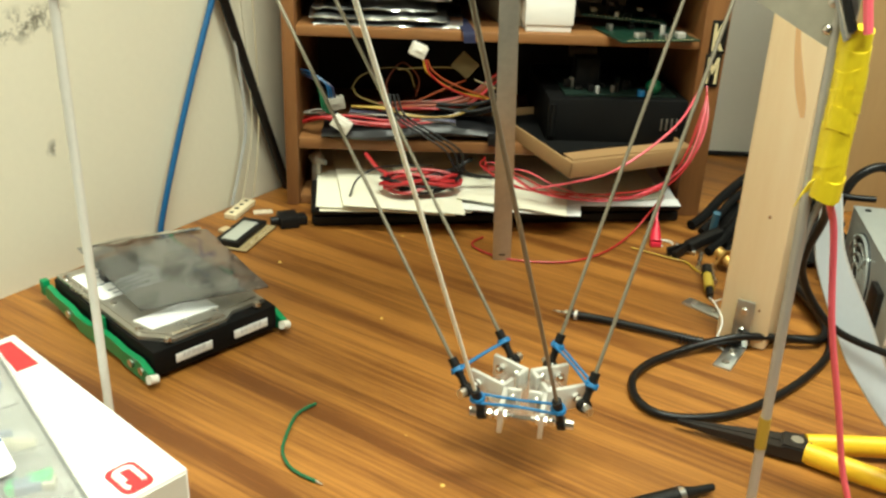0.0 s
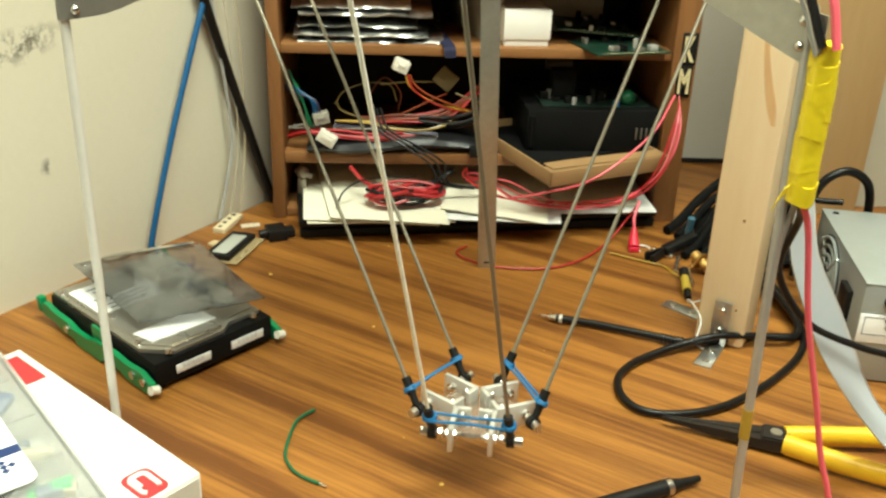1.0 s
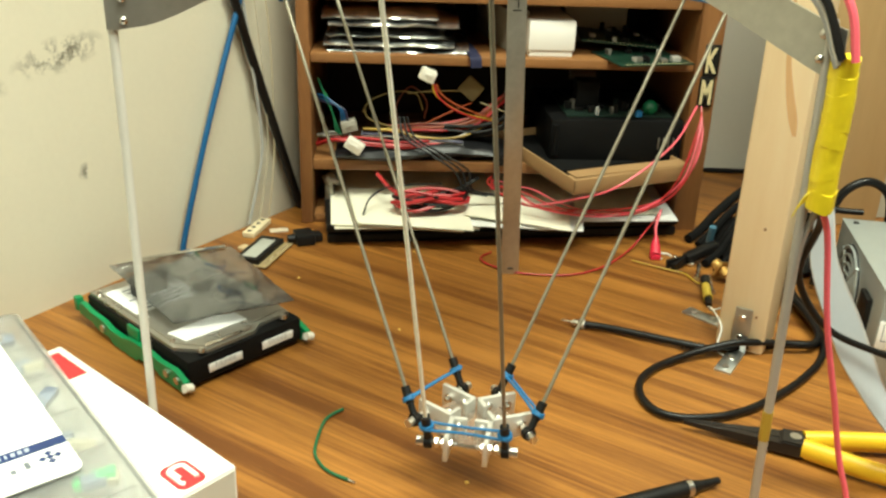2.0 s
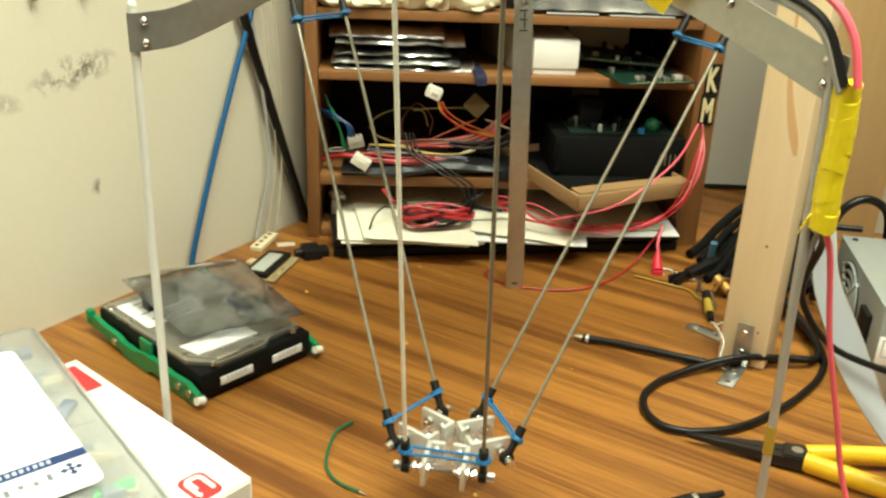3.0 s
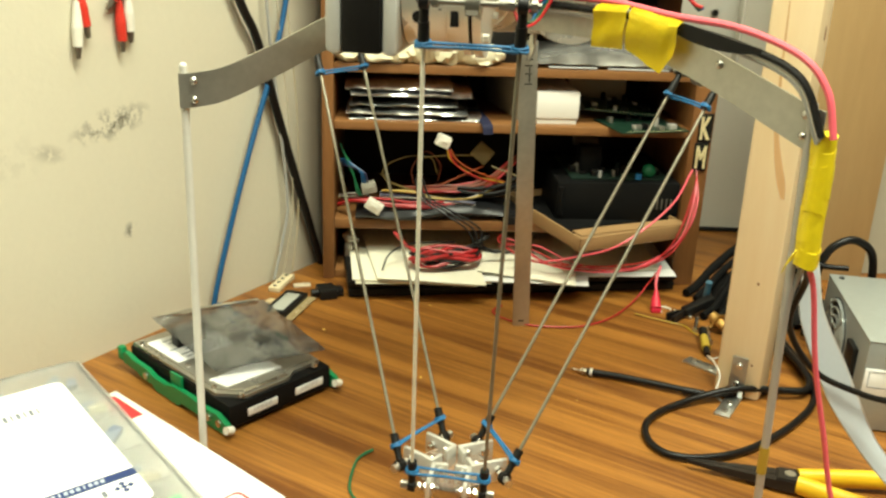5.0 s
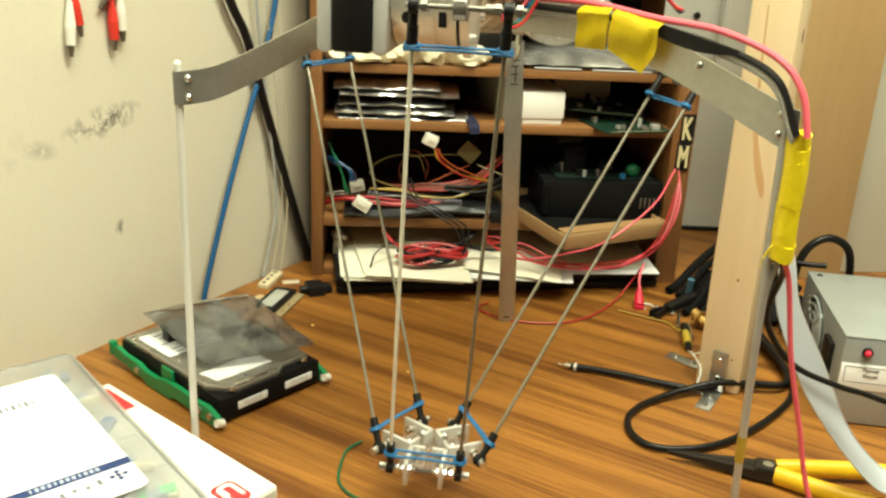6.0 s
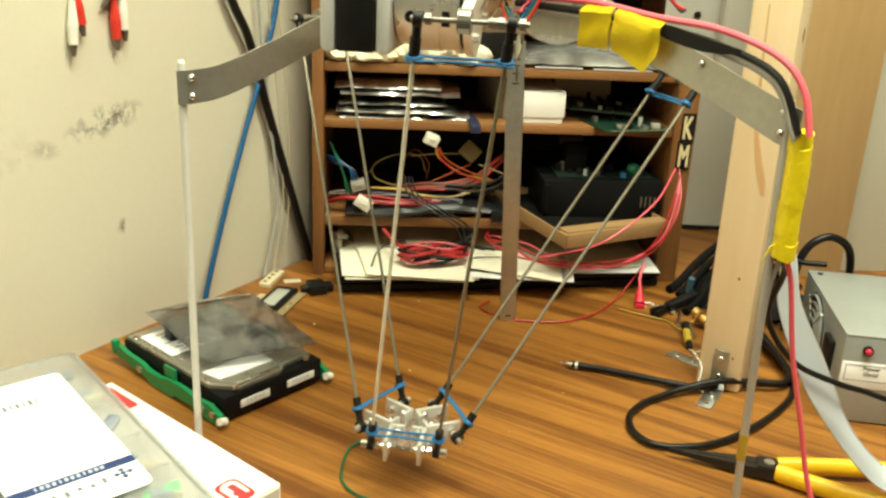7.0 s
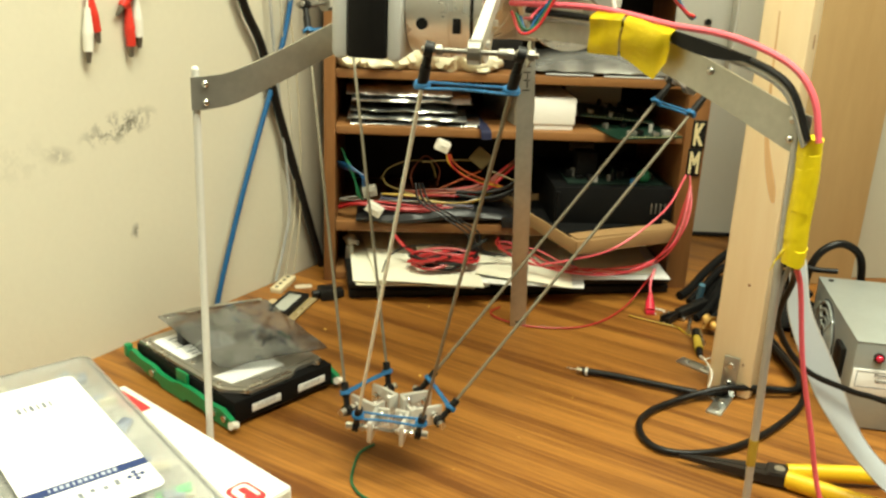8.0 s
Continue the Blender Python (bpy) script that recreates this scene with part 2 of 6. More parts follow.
def prism(bm, outline, z0, z1, m=None):
    lo = [bm.verts.new((x, y, z0)) for x, y in outline]
    hi = [bm.verts.new((x, y, z1)) for x, y in outline]
    n = len(outline)
    for i in range(n):
        bm.faces.new((lo[i], lo[(i + 1) % n], hi[(i + 1) % n], hi[i]))
    bm.faces.new(list(reversed(lo))), bm.faces.new(hi)
    if m is not None:
        bmesh.ops.transform(bm, matrix=m, verts=lo + hi)


def round_rect(w, h, r, n=5, x=0.0, y=0.0):
    return [(x + sx * (w / 2 - r) + r * math.cos(a0 + k * math.pi / 2 / n), y + sy * (h / 2 - r) + r * math.sin(a0 + k * math.pi / 2 / n))
            for sx, sy, a0 in ((1, 1, 0), (-1, 1, math.pi / 2), (-1, -1, math.pi), (1, -1, 3 * math.pi / 2)) for k in range(n + 1)]


def mesh_of(name, bm, material, smooth=True):
    bmesh.ops.recalc_face_normals(bm, faces=bm.faces)
    me = bpy.data.meshes.new(name)
    bm.to_mesh(me)
    bm.free()
    me.materials.append(material)
    if smooth:
        me.polygons.foreach_set("use_smooth", [True] * len(me.polygons))
        me.set_sharp_from_angle(angle=radians(38))
    return me


def thing(name, label, category, m=None, group="", kind=""):
    e = new(name)
    e.empty_display_size = 0.02
    e.matrix_world = m or Matrix()
    return tagged(e, label, category, group, kind)


def part(name, bm, material, parent, label="", m=None):
    ob = new(name, mesh_of(name, bm, material))
    ob.parent = parent
    if m is not None:
        ob.matrix_basis = m
    return tagged(ob, label)


def solo(name, bm, material, label, category, m=None, group="", kind=""):
    ob = new(name, mesh_of(name, bm, material))
    if m is not None:
        ob.matrix_world = m
    return tagged(ob, label, category, group, kind)


def B():
    return bmesh.new()


# ---- the room ----
WALL_N = Vector((0.820, -0.572, 0))       # the left wall faces this way
WALL_A, WALL_B = Vector((-0.359, 0.762, 0)), Vector((-0.168, 1.035, 0))
ALONG = Vector((0.572, 0.820, 0))


def wall_spot(k, z, off=0.0):
    """A place on the left wall, k metres along it from WALL_A."""
    return WALL_A + ALONG * k + WALL_N * off + Vector((0, 0, z))


def slab(name, outline, z0, z1, material, kind="structure", label="", category=""):
    bm = B()
    prism(bm, outline, z0, z1)
    return solo(name, bm, material, label or name.replace("_", " "), category or name.split("_")[0], kind=kind)


FLOOR_Z, CEIL_Z = -0.74, 1.62
p0 = WALL_A - ALONG * 3.2
q0, q1 = p0 - WALL_N * 0.12, WALL_B - WALL_N * 0.12
slab("wall_left", [(p0.x, p0.y), (WALL_B.x, WALL_B.y), (-0.168, 1.30), (-0.30, 1.30), (q1.x - 0.01, q1.y), (q0.x, q0.y)], FLOOR_Z, CEIL_Z, SCUFFED, label="cream painted plaster wall with grey scuffs", category="wall")
slab("wall_back", [(-0.168, 1.20), (2.4, 1.20), (2.4, 1.32), (-0.168, 1.32)], FLOOR_Z, CEIL_Z, PALE_WALL, label="pale grey wall behind the desk", category="wall")
# unseen closing walls, coloured dark to keep fill light down
slab("wall_right", [(2.4, -2.6), (2.52, -2.6), (2.52, 1.32), (2.4, 1.32)], FLOOR_Z, CEIL_Z, DIM_WALL, label="unseen plain wall, darkened to limit bounced light", category="wall")
slab("wall_front", [(-2.5, -2.72), (2.52, -2.72), (2.52, -2.6), (-2.5, -2.6)], FLOOR_Z, CEIL_Z, DIM_WALL, label="unseen plain wall, darkened to limit bounced light", category="wall")
slab("floor", [(-2.6, -2.72), (2.52, -2.72), (2.52, 1.32), (-2.6, 1.32)], FLOOR_Z - 0.1, FLOOR_Z, DIM_FLOOR, label="unseen grey floor, darkened to limit bounced light", category="floor")
slab("ceiling", [(-2.6, -2.72), (2.52, -2.72), (2.52, 1.32), (-2.6, 1.32)], CEIL_Z, CEIL_Z + 0.1, WHITE_CEIL, label="white ceiling", category="ceiling")
TUBE_GLOW = glow("lamp_diffuser_glow", (1.0, 0.95, 0.76), 3.0)
for (lx, ly, lz), _w in LAMPS:
    fx = thing("ceiling_light", "long white fluorescent ceiling light", "light", pose(lx, ly, CEIL_Z), "ceiling lights")
    bm = B()
    box(bm, (0, 0, -0.012), (1.24, 0.34, 0.022), 0.004)
    part("frame", bm, GREY_PLASTIC, fx)
    bm = B()
    box(bm, (0, 0, -0.028), (1.16, 0.28, 0.008), 0.002)
    part("diffuser", bm, TUBE_GLOW, fx, "glowing white diffuser")


def build_desk():
    desk = thing("desk", "brown walnut laminate desk top with dark grain stripes", "desk", pose(0, 0, 0))
    bm = B()
    a, b = p0 + WALL_N * 0.003, WALL_B + WALL_N * 0.003
    prism(bm, [(-0.75, 0.24), (1.6, 0.24), (1.6, 1.195), (-0.155, 1.195), (-0.155, b.y), (b.x, b.y), (-0.713, 0.27)], -0.030, 0.0)
    part("tabletop", bm, DESK, desk)
    for x in (-0.45, 1.5):
        bm = B()
        box(bm, (x, 0.62 if x > 0 else 0.42, -0.385), (0.03, 0.6 if x > 0 else 0.25, 0.71), 0.002)
        part("side_panel", bm, DESK, desk)


build_desk()

# ---- hutch ----
HY, HD = 0.975, 0.205        # its front and depth
SHELVES = [(0.257, 0.010), (0.192, 0.010), (0.075, 0.012)]


def build_hutch():
    h = thing("desk_hutch", "orange-brown wooden desk hutch crammed with electronics", "shelf", pose(0, 0, 0))
    for x, w in ((-0.1498, 0.0135), (0.2800, 0.026)):
        bm = B()
        box(bm, (x, HY + HD / 2, 0.26), (w, HD, 0.52), 0.0012)
        part("side_board", bm, HUTCH_UP, h)
    for z, t in SHELVES + [(0.395, 0.012), (0.010, 0.010), (0.532, 0.012)]:
        bm = B()
        box(bm, (0.0620, HY + HD / 2 + 0.002, z - t / 2), (0.4095 if z < 0.53 else 0.45, HD - 0.004, t), 0.001)
        part("shelf", bm, HUTCH, h)
    # the back's near-black colour stands in for deep shade inside the hutch
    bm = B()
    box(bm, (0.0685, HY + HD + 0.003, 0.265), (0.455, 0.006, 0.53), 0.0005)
    part("back_panel", bm, mat("shade_dark_hardboard", (0.014, 0.009, 0.006), 0.7, 0, 20, 0.2, 0.2), h, "hutch back with interior shade put into its near-black colour")


build_hutch()

# ---- pine stud with corner brackets ----
def build_stud():
    lean = pose(0.2645, 0.7185, 0, 0, -0.4, -35)
    st = thing("pine_stud", "upright bare pine stud screwed to the desk", "post", lean)
    bm = B()
    box(bm, (-0.0006, 0, 0.45), (0.0412, 0.040, 0.90), 0.0028)
    post = part("post", bm, PINE, st)
    KNOT = mat("pine_knot", (0.30, 0.14, 0.05), 0.6, 0, 60, 0.3, 0.2)
    for x, y, z, a, b, side in ((0.0200, 0.002, 0.335, 0.0028, 0.0062, 1), (0.004, -0.0200, 0.115, 0.0012, 0.0014, 0), (0.010, -0.0200, 0.035, 0.0010, 0.0012, 0)):
        bm = B()
        prism(bm, [(a * math.cos(t), b * math.sin(t)) for t in [k * math.pi / 8 for k in range(16)]], -0.0004, 0.0003, pose(x, y, z, 90, 0, 90 if side else 0))
        part("knot", bm, KNOT, post, "dark knot in the pine")
    # one darker cathedral streak in the wide face
    bm = B()
    rows = []
    for x, z, w in smooth_path([(-0.0070, 0.360, 0.0012), (-0.0050, 0.305, 0.0022), (-0.0020, 0.258, 0.0036), (0.0035, 0.230, 0.0060), (0.0090, 0.210, 0.0070), (0.0125, 0.196, 0.0030)], 6):
        w = min(w, 2 * (0.0155 - x))
        rows.append([bm.verts.new((x - w / 2, -0.0199, z)), bm.verts.new((x + w / 2, -0.0199, z)), bm.verts.new((x + w / 2, -0.0202, z)), bm.verts.new((x - w / 2, -0.0202, z))])
    for a, b in zip(rows, rows[1:]):
        for k in range(4):
            bm.faces.new((a[k], a[(k + 1) % 4], b[(k + 1) % 4], b[k]))
    part("grain_streak", bm, wood("pine_dark_grain", (0.50, 0.28, 0.12), (0.66, 0.42, 0.20), 0, 10, 60, 0.6, (0.2, 0.8), axis=2), post, "darker curved grain streak")
    return st


build_stud()

# ---- delta robot ----
RP, PAIR, YAW = 0.0287, 0.0491, -0.2065
CX, CY, CH, RB, LA, LF = 0.0058, 0.6081, 0.3952, 0.0375, 0.1573, 0.3336
ARMS = {"front": -math.pi / 2, "right": math.pi / 6, "left": 5 * math.pi / 6}
WAY = [(0.0, 0.0564, 0.5486, 0.0522), (0.5, 0.0438, 0.5405, 0.0515), (1.0, 0.0258, 0.5299, 0.0510), (1.5, 0.0169, 0.5250, 0.0505), (3.0, -0.0152, 0.5072, 0.0495), (3.5, -0.0190, 0.5070, 0.0487), (4.0, -0.0212, 0.5045, 0.0480),
       (4.5, -0.0226, 0.5070, 0.0480), (6.0, -0.0324, 0.5200, 0.0481), (6.5, -0.0384, 0.5296, 0.0482), (7.0, -0.0487, 0.5463, 0.0483), (7.5, -0.0590, 0.5612, 0.0482), (8.0, -0.0687, 0.5778, 0.0480)]
robot = thing("delta_robot", "homemade three-armed delta robot on thin metal legs", "robot", pose(0, 0, 0))


def platform_at(t):
    """The platform's centre, gliding smoothly through WAY."""
    k = max(i for i in range(len(WAY) - 1) if WAY[i][0] <= t + 1e-9)
    t0, t1 = WAY[k][0], WAY[k + 1][0]
    u = (t - t0) / (t1 - t0)
    out = []
    for c in (1, 2, 3):
        def slope(i):
            a, b = WAY[max(i - 1, 0)], WAY[min(i + 1, len(WAY) - 1)]
            return (b[c] - a[c]) / (b[0] - a[0])
        m0, m1, y0, y1 = slope(k) * (t1 - t0), slope(k + 1) * (t1 - t0), WAY[k][c], WAY[k + 1][c]
        out.append((2 * u ** 3 - 3 * u * u + 1) * y0 + (u ** 3 - 2 * u * u + u) * m0 + (3 * u * u - 2 * u ** 3) * y1 + (u ** 3 - u * u) * m1)
    return Vector(out)


def arm_axes(arm):
    a = ARMS[arm] + YAW
    out = Vector((math.cos(a), math.sin(a), 0))
    return out, Vector((-out.y, out.x, 0))


def elbow(arm, c):
    """Axis point, elbow point and angle of an arm for the platform at c."""
    out, side = arm_axes(arm)
    axis = Vector((CX, CY, CH)) + RB * out
    v = c + RP * out - axis
    rho, z, off = v.dot(out), v.z, v.dot(side)
    d = math.hypot(rho, z)
    th = math.atan2(z, rho) + math.acos(max(-1, min(1, (LA * LA + d * d - LF * LF + off * off) / (2 * LA * d))))
    return axis, axis + LA * (math.cos(th) * out + Vector((0, 0, math.sin(th)))), th


def basis(x, y, z, at):
    return Matrix(((x[0], y[0], z[0], at[0]), (x[1], y[1], z[1], at[1]), (x[2], y[2], z[2], at[2]), (0, 0, 0, 1)))


def forearm_pose(arm, sign, c):
    out, side = arm_axes(arm)
    _, e, _ = elbow(arm, c)
    low = c + RP * out + side * sign * PAIR / 2
    z = (e + side * sign * PAIR / 2 - low).normalized()
    y = z.cross(side).normalized()
    return basis(y.cross(z), y, z, low)


def band_pose(arm, c, upper):
    out, side = arm_axes(arm)
    _, e, _ = elbow(arm, c)
    low = c + RP * out
    z = (e - low).normalized()
    at = e - z * 0.0225 if upper else low + z * 0.0140
    y = z.cross(side).normalized()
    return basis(side, y, side.cross(y), at)


def upper_arm_pose(arm, c):
    out, side = arm_axes(arm)
    axis, _, th = elbow(arm, c)
    x = math.cos(th) * out + Vector((0, 0, math.sin(th)))
    return basis(x, side, x.cross(side), axis)


def build_platform():
    """Clear round plate with six aluminium angles, studs and ball joints; its own z is up."""
    bm = B()
    prism(bm, [(0.026 * math.cos(i * math.pi / 16), 0.026 * math.sin(i * math.pi / 16)) for i in range(32)], -0.0035, -0.0005)
    plate = part("platform", bm, clear("clear_acrylic", (0.86, 0.84, 0.78), 0.12, 0.92), robot, "clear acrylic plate with aluminium brackets")
    for arm in ARMS:
        out, side = arm_axes(arm)
        for s in (-1, 1):
            m = basis(side, out, Vector((0, 0, 1)), out * 0.019 + side * s * 0.0125)
            bm = B()
            box(bm, (0, 0.003, -0.0008), (0.0030, 0.027, 0.0165), 0.0004)
            box(bm, (-s * 0.0050, -0.0095, -0.0008), (0.0100, 0.0028, 0.0165), 0.0004)
            bmesh.ops.transform(bm, matrix=m, verts=bm.verts)
            part("angle_bracket", bm, ALU, plate)
            bm = B()
            y = out * RP
            rod(bm, y + side * s * 0.006, y + side * s * (PAIR / 2 + 0.006), 0.0016, seg=8)
            for k in (0.0105, 0.0145, 0.0195):
                rod(bm, y + side * s * (k - 0.0013), y + side * s * (k + 0.0013), 0.0034, seg=6)
            rod(bm, y + side * s * (PAIR / 2 + 0.0025), y + side * s * (PAIR / 2 + 0.0075), 0.0030, seg=8)
            part("stud", bm, ZINC, plate, "bright threaded stud with nuts")
            bm = B()
            at = out * 0.014 + side * s * 0.0075
            rod(bm, at + Vector((0, 0, -0.006)), at + Vector((0, 0, 0.004)), 0.0028, seg=6)
            ball(bm, at + Vector((0, 0, 0.004)), 0.0028, 10)
            part("bolt", bm, ZINC, plate)
    return plate


def build_forearm(pale=False):
    bm = B()
    rod(bm, (0, 0, 0.018), (0, 0, LF - 0.018), 0.00125, seg=10)
    f = part("forearm", bm, PALE_ROD if pale else ROD_STEEL, robot, "thin bright rod with black rod ends" if pale else "thin dull steel rod with black rod ends")
    for z0, k in ((0, 1), (LF, -1)):
        bm = B()
        rod(bm, (0, 0, z0 + k * 0.003), (0, 0, z0 + k * 0.012), 0.0025, seg=10)
        rod(bm, (0, 0, z0 + k * 0.0105), (0, 0, z0 + k * 0.0225), 0.0031, seg=12)
        rod(bm, (-0.0024, 0, z0), (0.0024, 0, z0), 0.0044, seg=14)
        part("rod_end", bm, BLACK, f, "black plastic rod end")
        bm = B()
        ball(bm, (0, 0, z0), 0.0036, 10)
        part("joint_ball", bm, ZINC, f)
    return f


def build_band(upper):
    """A stretched rubber band round both rods."""
    bm = B()
    h = PAIR / 2
    for s in (-1, 1):
        tube(bm, [(s * h + 0.0040 * math.cos(a), 0.0040 * math.sin(a), 0.0006 * math.sin(3 * a)) for a in [k * math.pi / 6 for k in range(13)]], 0.0010, 6, 1)
        tube(bm, [(s * h + 0.0037 * math.cos(a), 0.0037 * math.sin(a), 0.0015) for a in [k * math.pi / 6 for k in range(13)]], 0.0009, 6, 1)
    for y in (-0.0036, 0.0036):
        tube(bm, [(-h, y, 0), (0, y * 0.7, 0.0004), (h, y, 0)], 0.0009, 6, 5)
    return part("rubber_band", bm, BLUE_BAND, robot, "stretched blue rubber band")


def build_upper_arm():
    bm = B()
    prism(bm, [(-0.012, -0.003), (LA + 0.006, -0.003), (LA + 0.006, 0.003), (-0.012, 0.003)], -0.0047, 0.0047)
    u = part("upper_arm", bm, ALU, robot, "flat aluminium crank arm")
    bm = B()
    rod(bm, (LA, -PAIR / 2 - 0.004, 0), (LA, PAIR / 2 + 0.009, 0), 0.0015, seg=10)
    for y in (-PAIR / 2 + 0.0055, PAIR / 2 - 0.0055, PAIR / 2 + 0.0055):
        rod(bm, (LA, y - 0.0016, 0), (LA, y + 0.0016, 0), 0.0031, seg=6)
    rod(bm, (LA, PAIR / 2 - 0.012, 0), (LA, PAIR / 2 - 0.006, 0), 0.0028, seg=12)
    part("elbow_shaft", bm, NUT, u, "dull threaded elbow shaft with nuts")
    bm = B()
    rod(bm, (LA, -0.0035, 0), (LA, 0.0035, 0), 0.0065, seg=14)
    part("clamp", bm, NUT, u)
    bm = B()
    rod(bm, (0, -0.006, 0), (0, 0.006, 0), 0.011, seg=20)
    part("hub", bm, ZINC, u)
    return u


def build_motor(arm):
    out, side = arm_axes(arm)
    flip = -1 if arm == "right" else 1
    m = basis(side * flip, out * flip, Vector((0, 0, 1)), Vector((CX, CY, 0.3718)) + 0.0557 * out)

    def piece(name, bm, material, parent, label=""):
        bmesh.ops.transform(bm, matrix=m, verts=bm.verts)
        return part(name, bm, material, parent, label)
    bm = B()
    rod(bm, (-0.0505, 0, 0), (-0.0300, 0, 0), 0.0400, seg=44)
    gear = piece("motor", bm, MOTOR_METAL, robot, "stepped round metal gear motor")
    for x0, x1, r in ((-0.0590, -0.0577, 0.0330), (-0.0577, -0.0505, 0.0365), (-0.0300, -0.0205, 0.0388), (-0.0205, -0.0160, 0.0412)):
        bm = B()
        rod(bm, (x0, 0, 0), (x1, 0, 0), r, seg=44)
        piece("gear_ring", bm, MOTOR_METAL, gear)
    for x0, x1 in ((-0.1050, -0.0940), (-0.0690, -0.0588)):
        bm = B()
        box(bm, ((x0 + x1) / 2, 0, 0.0012), (x1 - x0, 0.082, 0.0825), 0.004)
        piece("end_cap", bm, GREY_PLASTIC, gear, "pale grey plastic end cap")
    bm = B()
    box(bm, (-0.0815, 0, 0.0012), (0.0252, 0.0845, 0.0800), 0.002)
    piece("motor_body", bm, BLACK, gear, "black motor body")
    bm = B()
    rod(bm, (-0.0160, 0, 0), (-0.0135, 0, 0), 0.0375, seg=36)
    piece("gap_ring", bm, BLACK, gear)
    bm = B()
    rod(bm, (-0.0135, 0, 0), (-0.0080, 0, 0), 0.0425, seg=40)
    for k in range(4):
        a = k * math.pi / 2 + 0.6
        rod(bm, (-0.0080, 0.034 * math.cos(a), 0.034 * math.sin(a)), (-0.0045, 0.034 * math.cos(a), 0.034 * math.sin(a)), 0.003, seg=6)
    piece("flange", bm, MOTOR_METAL, gear)
    bm = B()
    rod(bm, (-0.010, -0.0182, 0.0234), (0.020, -0.0182, 0.0234), 0.006, seg=14)
    piece("shaft", bm, ZINC, gear)
    for x, z, w, hh, rr in ((-0.0465, -0.015, 0.0075, 0.0075, 0.040), (-0.0245, -0.015, 0.0050, 0.0105, 0.0388)):
        bm = B()
        y = math.sqrt(rr ** 2 - z * z)
        if w == hh:
            rod(bm, (x, y - 0.004, z), (x, y + 0.0014, z), w / 2, seg=14)
        else:
            box(bm, (x, y - 0.001, z), (w, 0.005, hh), 0.0005)
        piece("port", bm, BLACK, gear)


def build_frame():
    bm = B()
    prism(bm, [(CX + 0.055 * math.cos(math.pi / 3 * k + YAW + math.pi / 6 + (0.25 if k % 2 else -0.25)), CY + 0.055 * math.sin(math.pi / 3 * k + YAW + math.pi / 6 + (0.25 if k % 2 else -0.25))) for k in range(6)], 0.424, 0.430)
    part("base_plate", bm, ALU, robot, "aluminium base plate over the motors")
    legs = {"left": (Vector((-0.2075, 0.540, 0)), Vector((-0.2040, 0.535, 0.321))), "right": (Vector((0.1775, 0.462, 0)), Vector((0.1645, 0.460, 0.322)))}
    for k, (a, b) in legs.items():
        bm = B()
        rod(bm, a, b, 0.0027, seg=14)
        ball(bm, b, 0.0027, 10)
        part("leg", bm, WHITE_WIRE if k == "left" else LEG_GREY, robot, "white-painted thin rod leg" if k == "left" else "grey metal rod leg")
    bm = B()
    rod(bm, (0.1742, 0.4617, 0.078), (0.1735, 0.4616, 0.098), 0.0031, seg=14)
    part("tape_band", bm, mat("amber_tape", (0.42, 0.27, 0.03), 0.35, 0, 60, 0.15), robot, "amber tape on the leg")
    bm = B()
    box(bm, (0, 0, 0.152), (0.0175, 0.0022, 0.304), 0.0004)
    rod(bm, (0, -0.0011, 0.297), (0, -0.0026, 0.297), 0.0028, seg=10)
    bar = part("leg", bm, STEEL, robot, "flat steel bar leg with black marks", pose(0.0672, 0.851, 0, 0, -2.2, -4))
    for i, (z, w, h) in enumerate(((0.262, 0.0075, 0.0012), (0.2675, 0.0012, 0.007), (0.272, 0.0065, 0.0012), (0.276, 0.0012, 0.005), (0.280, 0.0075, 0.0012), (0.286, 0.0065, 0.0012), (0.006, 0.006, 0.0015))):
        bm = B()
        box(bm, (0.001 * (i % 2), -0.0013, z), (w, 0.0006, h))
        part("marking", bm, BLACK_INK, bar)
    wide = (0, 0, 0.0108)
    bm = B()
    ribbon(bm, [(-0.2065, 0.5312, 0.3062), (-0.1960, 0.5350, 0.3068), (-0.1792, 0.5440, 0.3100), (-0.1512, 0.5626, 0.3222), (-0.1183, 0.5850, 0.3385), (-0.085, 0.610, 0.353)], wide, 0.0016)
    ls = part("strut", bm, STEEL, robot, "bent steel strip")
    bm = B()
    ribbon(bm, [(0.170, 0.4545, 0.3070), (0.1620, 0.4620, 0.3100), (0.1464, 0.4790, 0.3186), (0.1247, 0.5023, 0.3306), (0.1037, 0.5243, 0.3407), (0.0758, 0.5534, 0.3515), (0.048, 0.582, 0.3525), (0.020, 0.611, 0.3525)], [(0, 0, h) for h in (0.0126, 0.0126, 0.0122, 0.0116, 0.0110, 0.0108, 0.0108, 0.0108)], 0.0016)
    rs = part("strut", bm, STEEL, robot, "bent steel strip")
    bm = B()
    ribbon(bm, [(0.0555, 0.848, 0.296), (0.052, 0.80, 0.31), (0.045, 0.74, 0.325), (0.035, 0.68, 0.335)], (0.0, 0, 0.012), 0.0016)
    part("strut", bm, STEEL, robot, "bent steel strip")
    for parent, x, y, z in ((ls, -0.1975, 0.5335, 0.3125), (ls, -0.1975, 0.5335, 0.3005), (rs, 0.1615, 0.4610, 0.3165), (rs, 0.1615, 0.4610, 0.3045), (rs, 0.1225, 0.5035, 0.3370)):
        bm = B()
        ball(bm, (x, y, z), 0.0026, 10)
        part("rivet", bm, ZINC, parent)


platform = build_platform()
forearms = {(a, s): build_forearm(a == "front" and s < 0) for a in ARMS for s in (-1, 1)}
